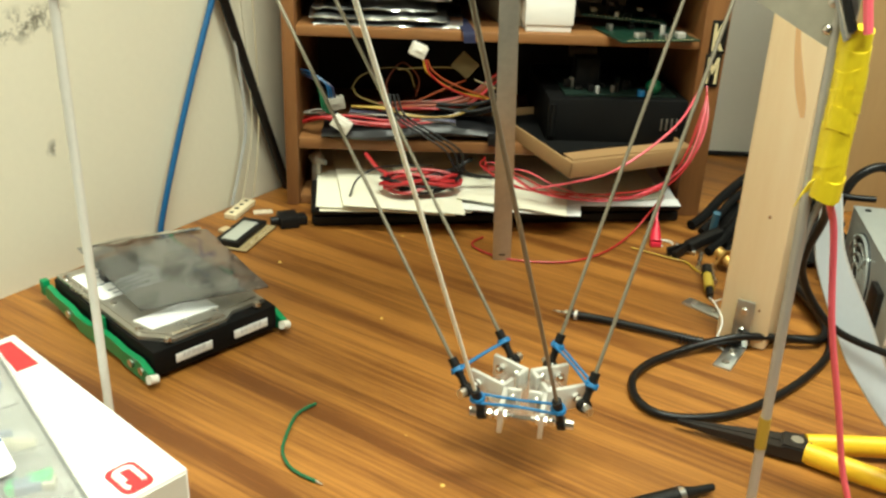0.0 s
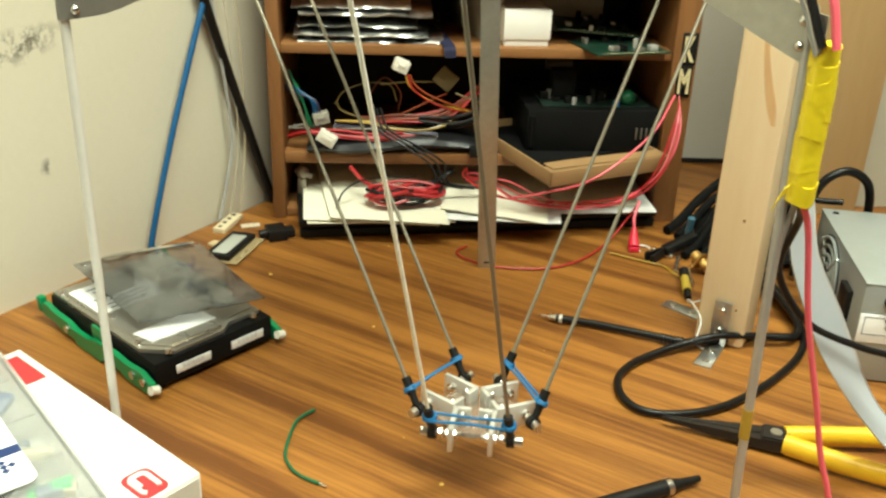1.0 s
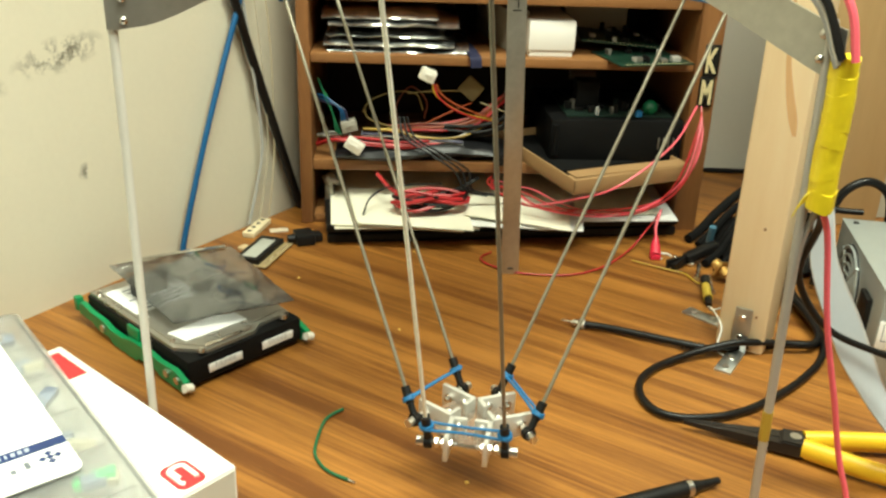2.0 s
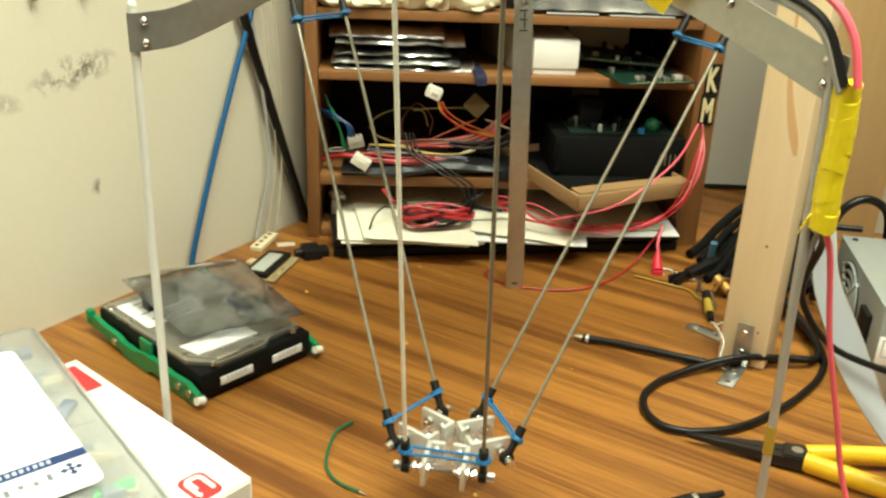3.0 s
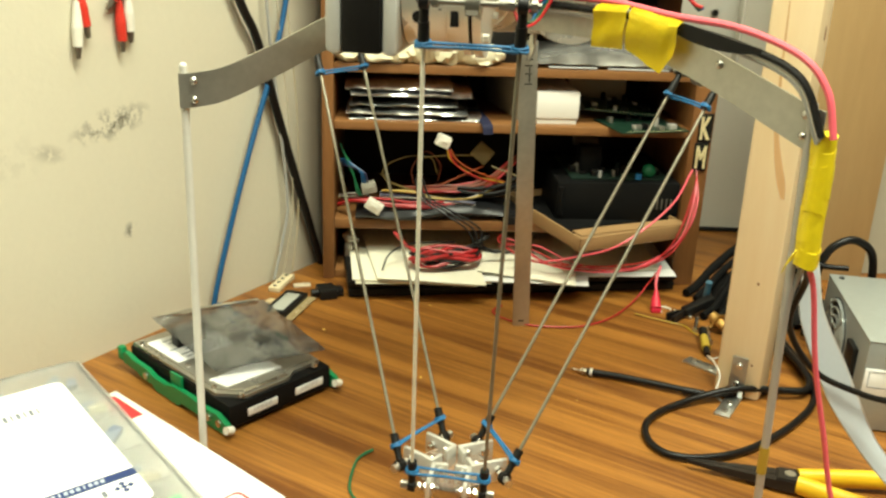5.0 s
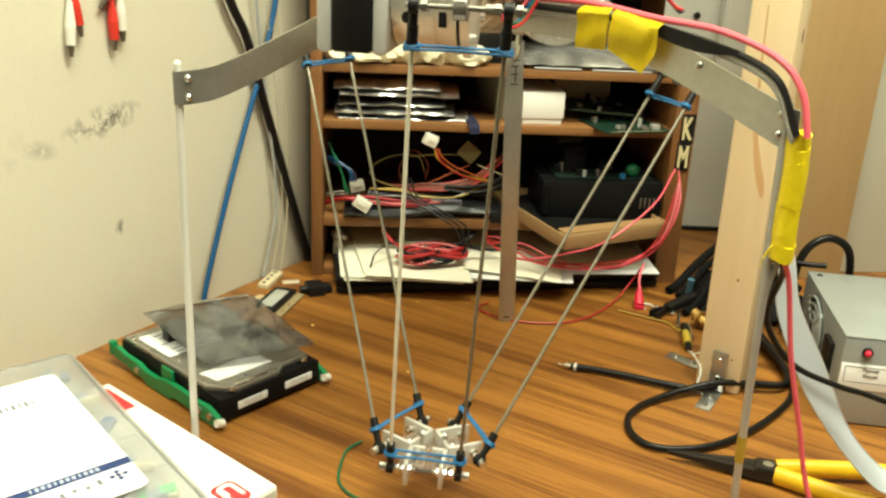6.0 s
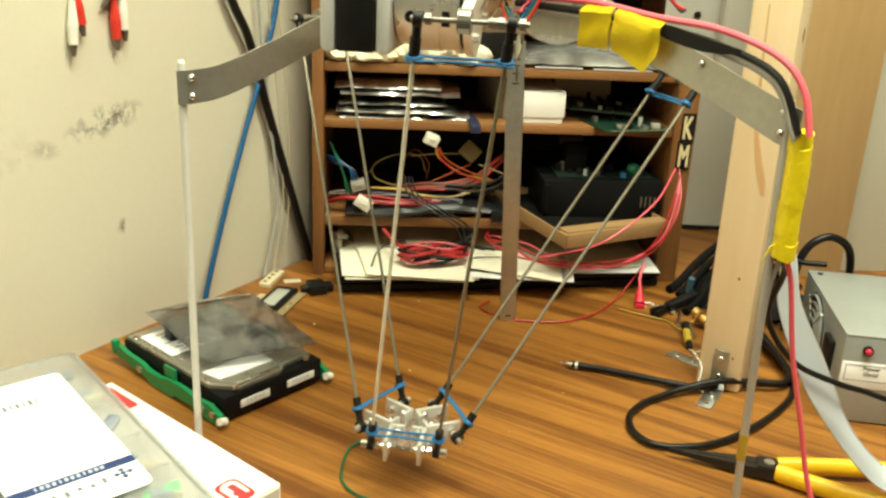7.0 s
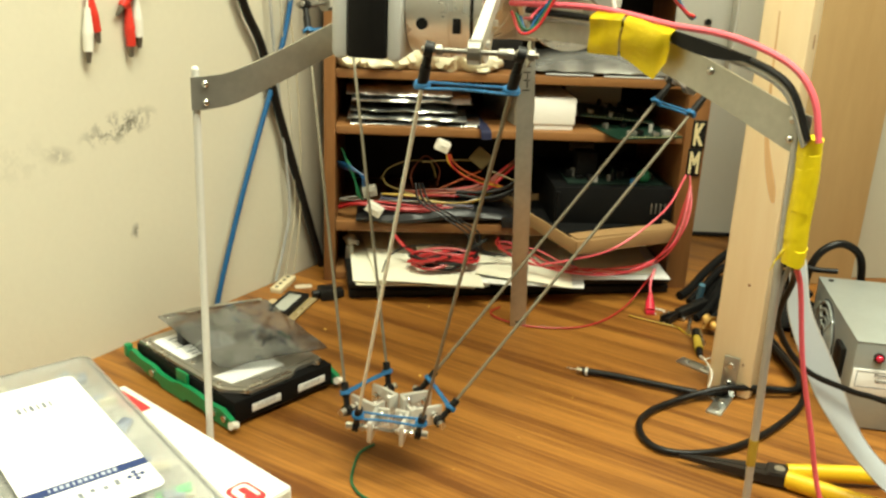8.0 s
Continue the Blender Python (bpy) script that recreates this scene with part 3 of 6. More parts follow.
bands = {(a, u): build_band(u) for a in ARMS for u in (False, True)}
upper_arms = {a: build_upper_arm() for a in ARMS}
for a in ARMS:
    build_motor(a)
build_frame()

# ---- robot wiring ----
def lettering(name, text, size, material, parent, m, thick=0.0002, bold=0.0):
    cu = bpy.data.curves.new("letters", "FONT")
    cu.offset = bold
    cu.body, cu.size, cu.extrude, cu.align_x, cu.align_y = text, size, thick, "CENTER", "CENTER"
    tmp = new("letters", cu)
    bpy.context.view_layer.update()
    me = bpy.data.meshes.new_from_object(tmp)
    bpy.data.objects.remove(tmp)
    me.materials.clear()
    me.materials.append(material)
    ob = new(name, me)
    ob.parent, ob.matrix_basis = parent, m
    return ob


def upright(x, y, z, turn=0):
    """A pose whose own xy plane stands upright and faces -y (then turned about z)."""
    return pose(x, y, z, 90, 0, turn)


def cable(name, pts, r, material, label, category="cable", parent=None, group="", seg=8, steps=8):
    bm = B()
    tube(bm, pts, r, seg, steps)
    if parent is not None:
        return part(name, bm, material, parent, label)
    return solo(name, bm, material, label, category, group=group)


def build_wiring():
    """Wires that run along the right strut and down its leg, held by yellow tape."""
    loom = thing("wire_loom", "red, black and grey wires held by yellow tape", "wires", pose(0, 0, 0))
    n = Vector((-0.72, -0.69, 0)) * 0.0045
    red = [(0.0107, 0.6216, 0.3645), (0.062, 0.568, 0.3675), (0.1015, 0.5265, 0.3625), (0.1315, 0.4952, 0.3597), (0.1574, 0.4681, 0.349), (0.1701, 0.4548, 0.3319), (0.1758, 0.4492, 0.306)]
    down = [(0.1775, 0.4555, 0.225), (0.185, 0.4595, 0.208), (0.1955, 0.460, 0.158), (0.2100, 0.459, 0.107), (0.2255, 0.456, 0.053), (0.250, 0.440, 0.0035), (0.33, 0.38, 0.003)]
    cable("red_wire", [Vector(p) + n for p in red], 0.0021, PINK_WIRE, "red wire", parent=loom)
    cable("red_wire", [Vector(p) for p in down], 0.0018, PINK_WIRE, "red wire", parent=loom)
    black = [(0.0218, 0.610, 0.361), (0.0626, 0.5672, 0.3605), (0.1021, 0.5259, 0.357), (0.1326, 0.494, 0.3505), (0.159, 0.4664, 0.337), (0.1715, 0.4539, 0.306)]
    cable("black_wire", [Vector(p) + n * 1.1 for p in black], 0.0021, BLACK, "black wire", parent=loom)
    for k, mt, nm in ((0.0016, GREY_WIRE, "grey_wire"), (0.0034, WHITE_WIRE, "white_wire"), (0.0050, GREY_WIRE, "grey_wire")):
        cable(nm, [Vector(p) + n * (0.75 - 30 * k) + Vector((-k * 0.5, k * 0.25, -k * 0.9)) for p in black], 0.0014, mt, nm.replace("_", " "), parent=loom)
    bm = B()
    ribbon(bm, [Vector(p) + n * 1.5 + Vector((0, 0, 0.001)) for p in ((0.098, 0.530, 0.3575), (0.110, 0.517, 0.3530), (0.126, 0.500, 0.3490), (0.142, 0.484, 0.3475))], [(0, 0, 0.002), (0, 0, 0.0045), (0, 0, 0.0042), (0, 0, 0.0015)], 0.002)
    part("sleeve", bm, BLACK, loom, "black cable sleeve")
    cable("black_wire", [(0.176, 0.457, 0.226), (0.190, 0.482, 0.206), (0.1925, 0.498, 0.168), (0.2169, 0.50, 0.1335), (0.2531, 0.50, 0.1162), (0.2834, 0.50, 0.1067), (0.34, 0.49, 0.085), (0.42, 0.46, 0.02), (0.46, 0.45, 0.003)], 0.0022, BLACK, "black wire", parent=loom, seg=10)
    cable("grey_wire", [(0.1745, 0.458, 0.226), (0.172, 0.462, 0.200), (0.174, 0.4645, 0.15)], 0.0018, GREY_WIRE, "grey wire", parent=loom)
    # tape down the leg: wound in short overlapping turns
    for k in range(9):
        bm = B()
        z = 0.3062 - k * 0.0086
        prism(bm, [((0.0074 + 0.0005 * math.sin(3 * a + k)) * math.cos(a), (0.0064 + 0.0004 * math.cos(2 * a + k)) * math.sin(a)) for a in [i * math.pi / 12 for i in range(24)]], -0.0106, 0.0)
        for v in bm.verts:
            v.co.z += 0.0012 * math.sin(2 * math.atan2(v.co.y, v.co.x) + k * 1.7)
        part("tape_wrap", bm, YELLOW_TAPE, loom, "yellow tape turn", pose(0.1727 + 0.0004 * k * 0.6, 0.4565, z, random.uniform(-2, 2), random.uniform(-2, 2) - 2, 6 * math.sin(k * 2.0)))
    bm = B()
    ribbon(bm, [(0.166, 0.4535, 0.2345), (0.1625, 0.4515, 0.2325), (0.1605, 0.4525, 0.2265)], (0.001, 0, 0.003), 0.0005)
    part("tape_tail", bm, YELLOW_TAPE, loom, "loose yellow tape end")
    # tape folded over the strut
    a, b = Vector((0.0628, 0.5670, 0)), Vector((0.1061, 0.5218, 0))
    face = Vector((-0.72, -0.69, 0)) * 0.0125
    for corners in (((0.02, 0.3665, 0.3385), (0.40, 0.3672, 0.3392)), ((0.43, 0.3668, 0.3400), (0.86, 0.3635, 0.3280), (1.0, 0.3610, 0.3400))):
        bm = B()
        grid = []
        nu, nv = 12, 9
        for i in range(nu + 1):
            u = i / nu * (len(corners) - 1)
            j = min(int(u), len(corners) - 2)
            w = u - j
            k, hi, lo = [corners[j][c] * (1 - w) + corners[j + 1][c] * w for c in range(3)]
            row = []
            for q in range(nv + 1):
                s = q / nv
                fold = -0.010 * (1 - min(1, s * 4)) ** 2
                at = a.lerp(b, k) + face * (1.0 + 0.07 * math.sin(9 * s + 5 * k) + 0.05 * math.sin(23 * k + 4 * s)) + face * fold * 80
                row.append(bm.verts.new((at.x, at.y, hi + (lo - hi) * s + 0.002 * math.sin(3.2 * s) * (1 - s))))
            grid.append(row)
        for i in range(nu):
            for q in range(nv):
                bm.faces.new((grid[i][q], grid[i + 1][q], grid[i + 1][q + 1], grid[i][q + 1]))
        bmesh.ops.solidify(bm, geom=bm.faces[:], thickness=0.0006)
        part("tape_patch", bm, YELLOW_TAPE, loom, "crinkled yellow tape")
    # thin motor leads by the hub
    rnd = random.Random(4)
    for i, mt in enumerate((RED_WIRE, GREEN_WIRE, BLUE_CABLE, PINK_WIRE, BLACK, GREEN_WIRE, RED_WIRE)):
        y0 = 0.58 + 0.006 * i
        cable("motor_lead", [(0.004 + 0.004 * i, y0, 0.362 - 0.002 * i), (0.010 + 0.003 * i, y0 - 0.01, 0.352 + rnd.uniform(-0.006, 0.006)), (0.022, y0 - 0.004, 0.356 + rnd.uniform(-0.005, 0.006)), (0.034, y0, 0.372)], 0.0011, mt, "", parent=loom, seg=6)
    cable("white_wire", [(0.0700, 0.5545, 0.3640), (0.0690, 0.5560, 0.3720), (0.0655, 0.5600, 0.384), (0.0640, 0.5640, 0.410)], 0.0016, WHITE_WIRE, "white wire", parent=loom, seg=6)
    # leads that drop behind the tape
    for i, mt in enumerate((RED_WIRE, GREEN_WIRE, BLUE_CABLE)):
        cable("motor_lead", [(0.10 + 0.004 * i, 0.60, 0.41), (0.112 + 0.004 * i, 0.60, 0.385 - 0.002 * i), (0.130 + 0.002 * i, 0.598, 0.366 - 0.002 * i), (0.136, 0.590, 0.362)], 0.0013, mt, "", parent=loom, seg=6)


build_wiring()


# ---- hard drive, bag ----
DRIVE = pose(-0.2045, 0.6262, 0, 0, 0, 45.0)


def build_drive():
    d = thing("hard_drive", "black and silver hard drive with green mounting rails", "hard drive", DRIVE @ Matrix.Diagonal((1.07, 1.08, 1.01, 1)))
    bm = B()
    box(bm, (0.051, 0.0735, 0.0150), (0.1016, 0.147, 0.021), 0.0012)
    body = part("body", bm, DARK_METAL, d, "black cast drive body")
    bm = B()
    prism(bm, [(0.002, 0.022), (0.018, 0.003), (0.060, 0.003), (0.070, 0.010), (0.098, 0.010), (0.0996, 0.030), (0.0996, 0.145), (0.002, 0.145)], 0.0255, 0.0285)
    lid = part("lid", bm, DRIVE_LID, d, "dull silver metal lid")
    bm = B()
    prism(bm, [(0.006, 0.026), (0.020, 0.008), (0.057, 0.008), (0.066, 0.014), (0.095, 0.016), (0.096, 0.141), (0.006, 0.141)], 0.0285, 0.0295)
    part("lid_step", bm, DRIVE_LID, lid)
    bm = B()
    box(bm, (0.040, 0.0075, 0.0297), (0.042, 0.0040, 0.0012), 0.0003)
    part("lid_ridge", bm, ZINC, lid)
    for x, y in ((0.007, 0.030), (0.095, 0.028), (0.006, 0.138), (0.095, 0.138), (0.012, 0.075), (0.014, 0.004), (0.088, 0.004)):
        bm = B()
        rod(bm, (x, y, 0.0285), (x, y, 0.0312), 0.0028, 0.0022, 12)
        part("screw", bm, ZINC, lid)
    bm = B()
    prism(bm, round_rect(0.056, 0.050, 0.002, 3, 0.036, 0.108), 0.0296, 0.0299)
    lab = part("top_label", bm, WHITE_PAPER, d, "white paper label")
    for i in range(7):
        bm = B()
        box(bm, (0.034 + 0.003 * (i % 3), 0.088 + i * 0.0062, 0.03005), (0.030 + 0.008 * (i % 2), 0.0014, 0.0002))
        part("print_bar", bm, GREY_INK, lab)
    for x in (0.031, 0.0785):
        bm = B()
        box(bm, (x, -0.0004, 0.0140), (0.0290, 0.0008, 0.0070), 0.0002)
        fl = part("end_label", bm, WHITE_PAPER, d, "small white barcode label")
        bm = B()
        for k in range(14):
            box(bm, (x - 0.0085 + k * 0.0013, -0.0009, 0.0152), (0.0004 + 0.0004 * (k % 3 == 0), 0.0002, 0.0042))
        part("bar_print", bm, FAINT_INK, fl)
    for side, x in (("near", -0.0042), ("far", 0.1062)):
        bm = B()
        top = [(0.150, 0.016), (0.146, 0.021), (0.132, 0.0175), (0.110, 0.017), (0.100, 0.0135), (0.082, 0.0135), (0.070, 0.0175), (0.045, 0.0175), (0.030, 0.0155), (0.010, 0.017), (-0.003, 0.012), (-0.005, 0.006)]
        bot = [(0.002, 0.002), (0.030, 0.002), (0.036, 0.005), (0.060, 0.005), (0.064, 0.001), (0.098, 0.001), (0.103, 0.005), (0.120, 0.005), (0.128, 0.008), (0.150, 0.009)]
        prism(bm, top + bot, -0.0022, 0.0022, Matrix.Translation((x, 0, 0.0004)) @ Matrix(((0, 0, 1, 0), (1, 0, 0, 0), (0, 1.0, 0, 0), (0, 0, 0, 1))))
        box(bm, (x, 0.154, 0.017), (0.0060, 0.0065, 0.013), 0.001)
        box(bm, (x + (0.0018 if x < 0 else -0.0018), 0.070, 0.0225), (0.0026, 0.016, 0.011), 0.0005)
        rail = part("mounting_rail", bm, GREEN, d, "green plastic mounting rail")
        bm = B()
        o = -0.0025 if x < 0 else 0.0025
        rod(bm, (x - 0.0030, -0.004, 0.0085), (x + 0.0030, -0.004, 0.0065), 0.0035, seg=18)
        part("roller", bm, WHITE_PLASTIC, rail, "white end bumper")
        for y in (0.020, 0.112, 0.006):
            bm = B()
            rod(bm, (x + o * 0.6, y, 0.0105), (x + o * 1.4, y, 0.0105), 0.0032, seg=12)
            part("screw", bm, ZINC, rail)
    return d


build_drive()


def foil(name, colour, rough, metal, clear_part=0.0, relief=0.5):
    m, nt, p = nodes_of(name)
    co, n, w = nt.nodes.new("ShaderNodeTexCoord"), nt.nodes.new("ShaderNodeTexNoise"), nt.nodes.new("ShaderNodeTexNoise")
    n.inputs["Scale"].default_value, w.inputs["Scale"].default_value = 24, 38
    n.inputs["Distortion"].default_value = 1.2
    link(nt, co, "Object", n, "Vector"), link(nt, co, "Object", w, "Vector")
    ramp = nt.nodes.new("ShaderNodeValToRGB")
    ramp.color_ramp.elements[0].position, ramp.color_ramp.elements[1].position = 0.40, 0.58
    ramp.color_ramp.elements[0].color = (*[c * 0.6 for c in colour], 1)
    ramp.color_ramp.elements[1].color = (*colour, 1)
    link(nt, n, "Fac", ramp, 0), link(nt, ramp, 0, p, "Base Color")
    p.inputs["Metallic"].default_value, p.inputs["Roughness"].default_value = metal, rough
    p.inputs["Transmission Weight"].default_value = clear_part
    b = nt.nodes.new("ShaderNodeBump")
    b.inputs["Strength"].default_value, b.inputs["Distance"].default_value = relief, 0.002
    link(nt, w, "Fac", b, "Height"), link(nt, b, 0, p, "Normal")
    p.inputs["IOR"].default_value = 1.2
    return m


BAG_GREY = foil("smoky_antistatic_film", (0.60, 0.63, 0.66), 0.07, 0.22, 0.95, 0.18)
BAG_SILVER = foil("silver_antistatic_film", (0.96, 0.96, 0.92), 0.17, 1.0)


def puffy(bm, corners, thick, nu=18, nv=14, wave=0.0012, seed=1, fill=0.5):
    """A closed pouch between four corners: thin welded rim, fuller middle, creases."""
    c = [Vector(q) for q in corners]
    top, low = [], []
    for i in range(nu + 1):
        u = i / nu
        rt, rl = [], []
        for j in range(nv + 1):
            v = j / nv
            p = c[0].lerp(c[1], u).lerp(c[3].lerp(c[2], u), v)
            edge = min(1, 6 * min(u, 1 - u, v, 1 - v))
            full = thick * fill * (math.sin(math.pi * u) * math.sin(math.pi * v)) ** 0.5 + 0.0004
            cr = wave * noise.noise(Vector((u * 5 + seed, v * 5, seed))) + wave * 0.5 * noise.noise(Vector((u * 13, v * 13 + seed, seed)))
            rt.append(bm.verts.new(p + Vector((0, 0, full + cr)))), rl.append(bm.verts.new(p + Vector((0, 0, -full * 0.6 + cr * 0.6 - 0.0002))))
        top.append(rt), low.append(rl)
    for i in range(nu):
        for j in range(nv):
            bm.faces.new((top[i][j], top[i + 1][j], top[i + 1][j + 1], top[i][j + 1]))
            bm.faces.new((low[i][j], low[i][j + 1], low[i + 1][j + 1], low[i + 1][j]))
    for i in range(nu):
        bm.faces.new((top[i][0], low[i][0], low[i + 1][0], top[i + 1][0])), bm.faces.new((top[i][nv], top[i + 1][nv], low[i + 1][nv], low[i][nv]))
    for j in range(nv):
        bm.faces.new((top[0][j], top[0][j + 1], low[0][j + 1], low[0][j])), bm.faces.new((top[nu][j], low[nu][j], low[nu][j + 1], top[nu][j + 1]))


def build_bag():
    bag = thing("antistatic_bag", "smoky grey antistatic bag lying on the hard drive", "bag", pose(0, 0, 0))
    bm = B()
    puffy(bm, [(-0.2966, 0.7465, 0.0505), (-0.1999, 0.7905, 0.0515), (-0.1314, 0.6963, 0.0455), (-0.2234, 0.6665, 0.0385)], 0.004, 26, 20, 0.0018, 3)
    film = part("film", bm, BAG_GREY, bag)
    bm = B()
    ribbon(bm, [(-0.292, 0.7475, 0.0525), (-0.245, 0.769, 0.0535), (-0.204, 0.787, 0.0535)], (0.0012, -0.0022, 0), 0.0008)
    part("seal", bm, BAG_SILVER, film, "shiny welded seam")
    bm = B()
    box(bm, (0, 0, 0.0080), (0.030, 0.012, 0.0160), 0.001)
    solo("connector_block", bm, BLACK, "small black connector block on the hard drive", "connector", pose(-0.262, 0.739, 0.0300, 0, 0, 42))
    bm = B()
    puffy(bm, [(-0.229, 0.664, 0.0306), (-0.211, 0.651, 0.0306), (-0.170, 0.690, 0.0306), (-0.188, 0.705, 0.0310)], 0.0012, 14, 8, 0.0006, 5)
    solo("paper_slip", bm, WHITE_PAPER, "white paper slip on the hard drive", "paper")


build_bag()


# ---- display module, terminal strip ----
def build_small_left():
    a = math.degrees(math.atan2(0.9248 - 0.8695, -0.1841 + 0.2019))
    m = pose(-0.186, 0.8855, 0, 0, 0, a)
    d = thing("display_module", "small black display module with a grey screen", "display", m)
    bm = B()
    box(bm, (0, 0, 0.0022), (0.064, 0.036, 0.0016), 0.0003)
    part("circuit_board", bm, mat("tan_board_edge", (0.34, 0.26, 0.13), 0.5, 0, 60, 0.15), d, "tan circuit board")
    bm = B()
    box(bm, (0.0, 0.004, 0.0058), (0.060, 0.026, 0.0056), 0.0008)
    bez = part("bezel", bm, BLACK, d)
    bm = B()
    box(bm, (-0.002, 0.004, 0.0087), (0.046, 0.0155, 0.0006), 0.0002)
    part("screen", bm, mat("grey_lcd", (0.42, 0.43, 0.38), 0.25, 0, 40, 0.06), bez, "pale grey screen")
    for i in range(10):
        bm = B()
        rod(bm, (-0.025 + i * 0.0055, -0.0145, -0.0001 + 0.0002), (-0.025 + i * 0.0055, -0.0145, 0.0048), 0.0007, seg=6)
        part("pin", bm, ZINC, d)
    bm = B()
    box(bm, (0, 0, 0.0062), (0.020, 0.024, 0.0124), 0.002)
    box(bm, (0.014, 0, 0.0055), (0.010, 0.014, 0.009), 0.0015)
    rod(bm, (-0.010, 0, 0.0062), (-0.018, 0, 0.0062), 0.0045, seg=12)
    solo("black_plug", bm, BLACK, "small black plug on the desk", "plug", pose(-0.148, 0.921, 0, 0, 0, 20))
    t = thing("terminal_strip", "cream terminal strip with dark holes", "connector", pose(-0.2028, 0.9508, 0, 0, 0, 74))
    bm = B()
    box(bm, (0, 0, 0.0032), (0.046, 0.0135, 0.0064), 0.0008)
    part("strip", bm, mat("cream_plastic", (0.66, 0.56, 0.36), 0.5, 0, 40, 0.1), t)
    for i in range(4):
        bm = B()
        box(bm, (-0.017 + 0.0113 * i, 0.001, 0.0064), (0.0045, 0.0038, 0.0008), 0.0002)
        part("hole", bm, BLACK, t)
    bm = B()
    box(bm, (0, 0, 0.0018), (0.011, 0.008, 0.0036), 0.0008)
    solo("small_terminal", bm, mat("tan_plastic", (0.55, 0.42, 0.24), 0.5, 0, 40, 0.1), "small tan terminal piece on the desk", "connector", pose(-0.209, 0.900, 0, 0, 0, 60))
    bm = B()
    box(bm, (0, 0, 0.0008), (0.020, 0.010, 0.0016), 0.0004)
    solo("clear_clip", bm, mat("cloudy_plastic", (0.6, 0.5, 0.36), 0.3, 0, 50, 0.1), "little cloudy plastic clip on the desk", "clip", pose(-0.179, 0.951, 0, 0, 0, 15))


build_small_left()


# ---- product box and parts organizer ----
def build_boxes():
    u = math.degrees(math.atan2(-0.135, 0.147))
    m = pose(-0.2105, 0.5245, 0, 0, 0, u)          # middle of the long edge that faces the drive
    b = thing("product_box", "white cardboard box with red print", "box", m)
    bm = B()
    box(bm, (0, -0.095, 0.030), (0.200, 0.190, 0.060), 0.0012)
    part("carton", bm, CARTON, b)
    bm = B()
    box(bm, (0.1004, -0.095, 0.030), (0.0006, 0.186, 0.0555))
    part("end_panel", bm, mat("grey_white_board", (0.62, 0.60, 0.52), 0.6, 0, 20, 0.05), b, "greyish end panel")
    bm = B()
    prism(bm, round_rect(0.025, 0.018, 0.005, 5, 0.0850, -0.026), 0.0600, 0.0604)
    logo = part("printed_logo", bm, RED_INK, b, "red rounded printed emblem")
    bm = B()
    ring = round_rect(0.0175, 0.0105, 0.0035, 5, 0.0850, -0.026)
    tube(bm, [(x, y, 0.0602) for x, y in ring[3:22]], 0.00155, 6, 1)
    box(bm, (0.0825, -0.0288, 0.0604), (0.008, 0.0022, 0.0006))
    part("emblem_line", bm, CARTON, logo, "white line in the emblem")
    bm = B()
    prism(bm, [(-0.092, -0.006), (-0.092, -0.016), (-0.054, -0.020), (-0.054, -0.006)], 0.0600, 0.0604)
    part("printed_patch", bm, RED_INK, b, "red printed patch")
    for x, w in ((-0.036, 0.005), (-0.004, 0.011), (0.006, 0.004)):
        bm = B()
        box(bm, (x, -0.040, 0.0602), (w, 0.004, 0.0004))
        part("print_mark", bm, GREY_INK, b)
    # organizer
    v = math.degrees(math.atan2(-0.180, 0.136))
    o = thing("parts_organizer", "cloudy clear plastic parts organizer on a white box", "organizer", pose(-0.313, 0.5945, 0.0605, 0, 0, v))
    PLASTIC = clear("cloudy_polypropylene", (0.76, 0.765, 0.745), 0.15, 0.90)
    L, W, H = 0.27, 0.175, 0.0235
    bm = B()
    prism(bm, round_rect(L, W, 0.007, 6, L / 2, -W / 2), 0.0, 0.0022)
    part("base", bm, mat("greyish_base_plastic", (0.31, 0.31, 0.295), 0.5, 0, 20, 0.20), o, "greyish base tray")
    bm = B()
    outer, inner = round_rect(L, W, 0.007, 6, L / 2, -W / 2), round_rect(L - 0.004, W - 0.004, 0.005, 6, L / 2, -W / 2)
    n = len(outer)
    rows = [[bm.verts.new((*p, z)) for p in ol] for ol, z in ((outer, 0.0022), (outer, H - 0.003), (inner, H - 0.003), (inner, 0.0022))]
    for r0, r1 in zip(rows, rows[1:] + rows[:1]):
        for k in range(n):
            bm.faces.new((r0[k], r0[(k + 1) % n], r1[(k + 1) % n], r1[k]))
    part("wall", bm, PLASTIC, o).visible_shadow = False
    bm = B()
    prism(bm, round_rect(L + 0.003, W + 0.003, 0.007, 6, L / 2, -W / 2), H - 0.003, H)
    lid = part("lid", bm, PLASTIC, o, "cloudy hinged lid")
    lid.visible_shadow = False
    bm = B()
    tube(bm, [(x, y, H + 0.0006) for x, y in round_rect(L - 0.002, W - 0.002, 0.006, 6, L / 2, -W / 2)], 0.0008, 6, 1)
    part("rim", bm, PLASTIC, lid)
    for k in range(1, 6):
        bm = B()
        box(bm, (k * L / 6, -W / 2, 0.0105), (0.0016, W - 0.006, 0.016))
        part("divider", bm, PLASTIC, o)
    rnd = random.Random(8)
    tints = [(0.03, 0.34, 0.10), (0.06, 0.09, 0.16), (0.30, 0.28, 0.20), (0.09, 0.12, 0.17), (0.03, 0.28, 0.10), (0.16, 0.15, 0.13)]
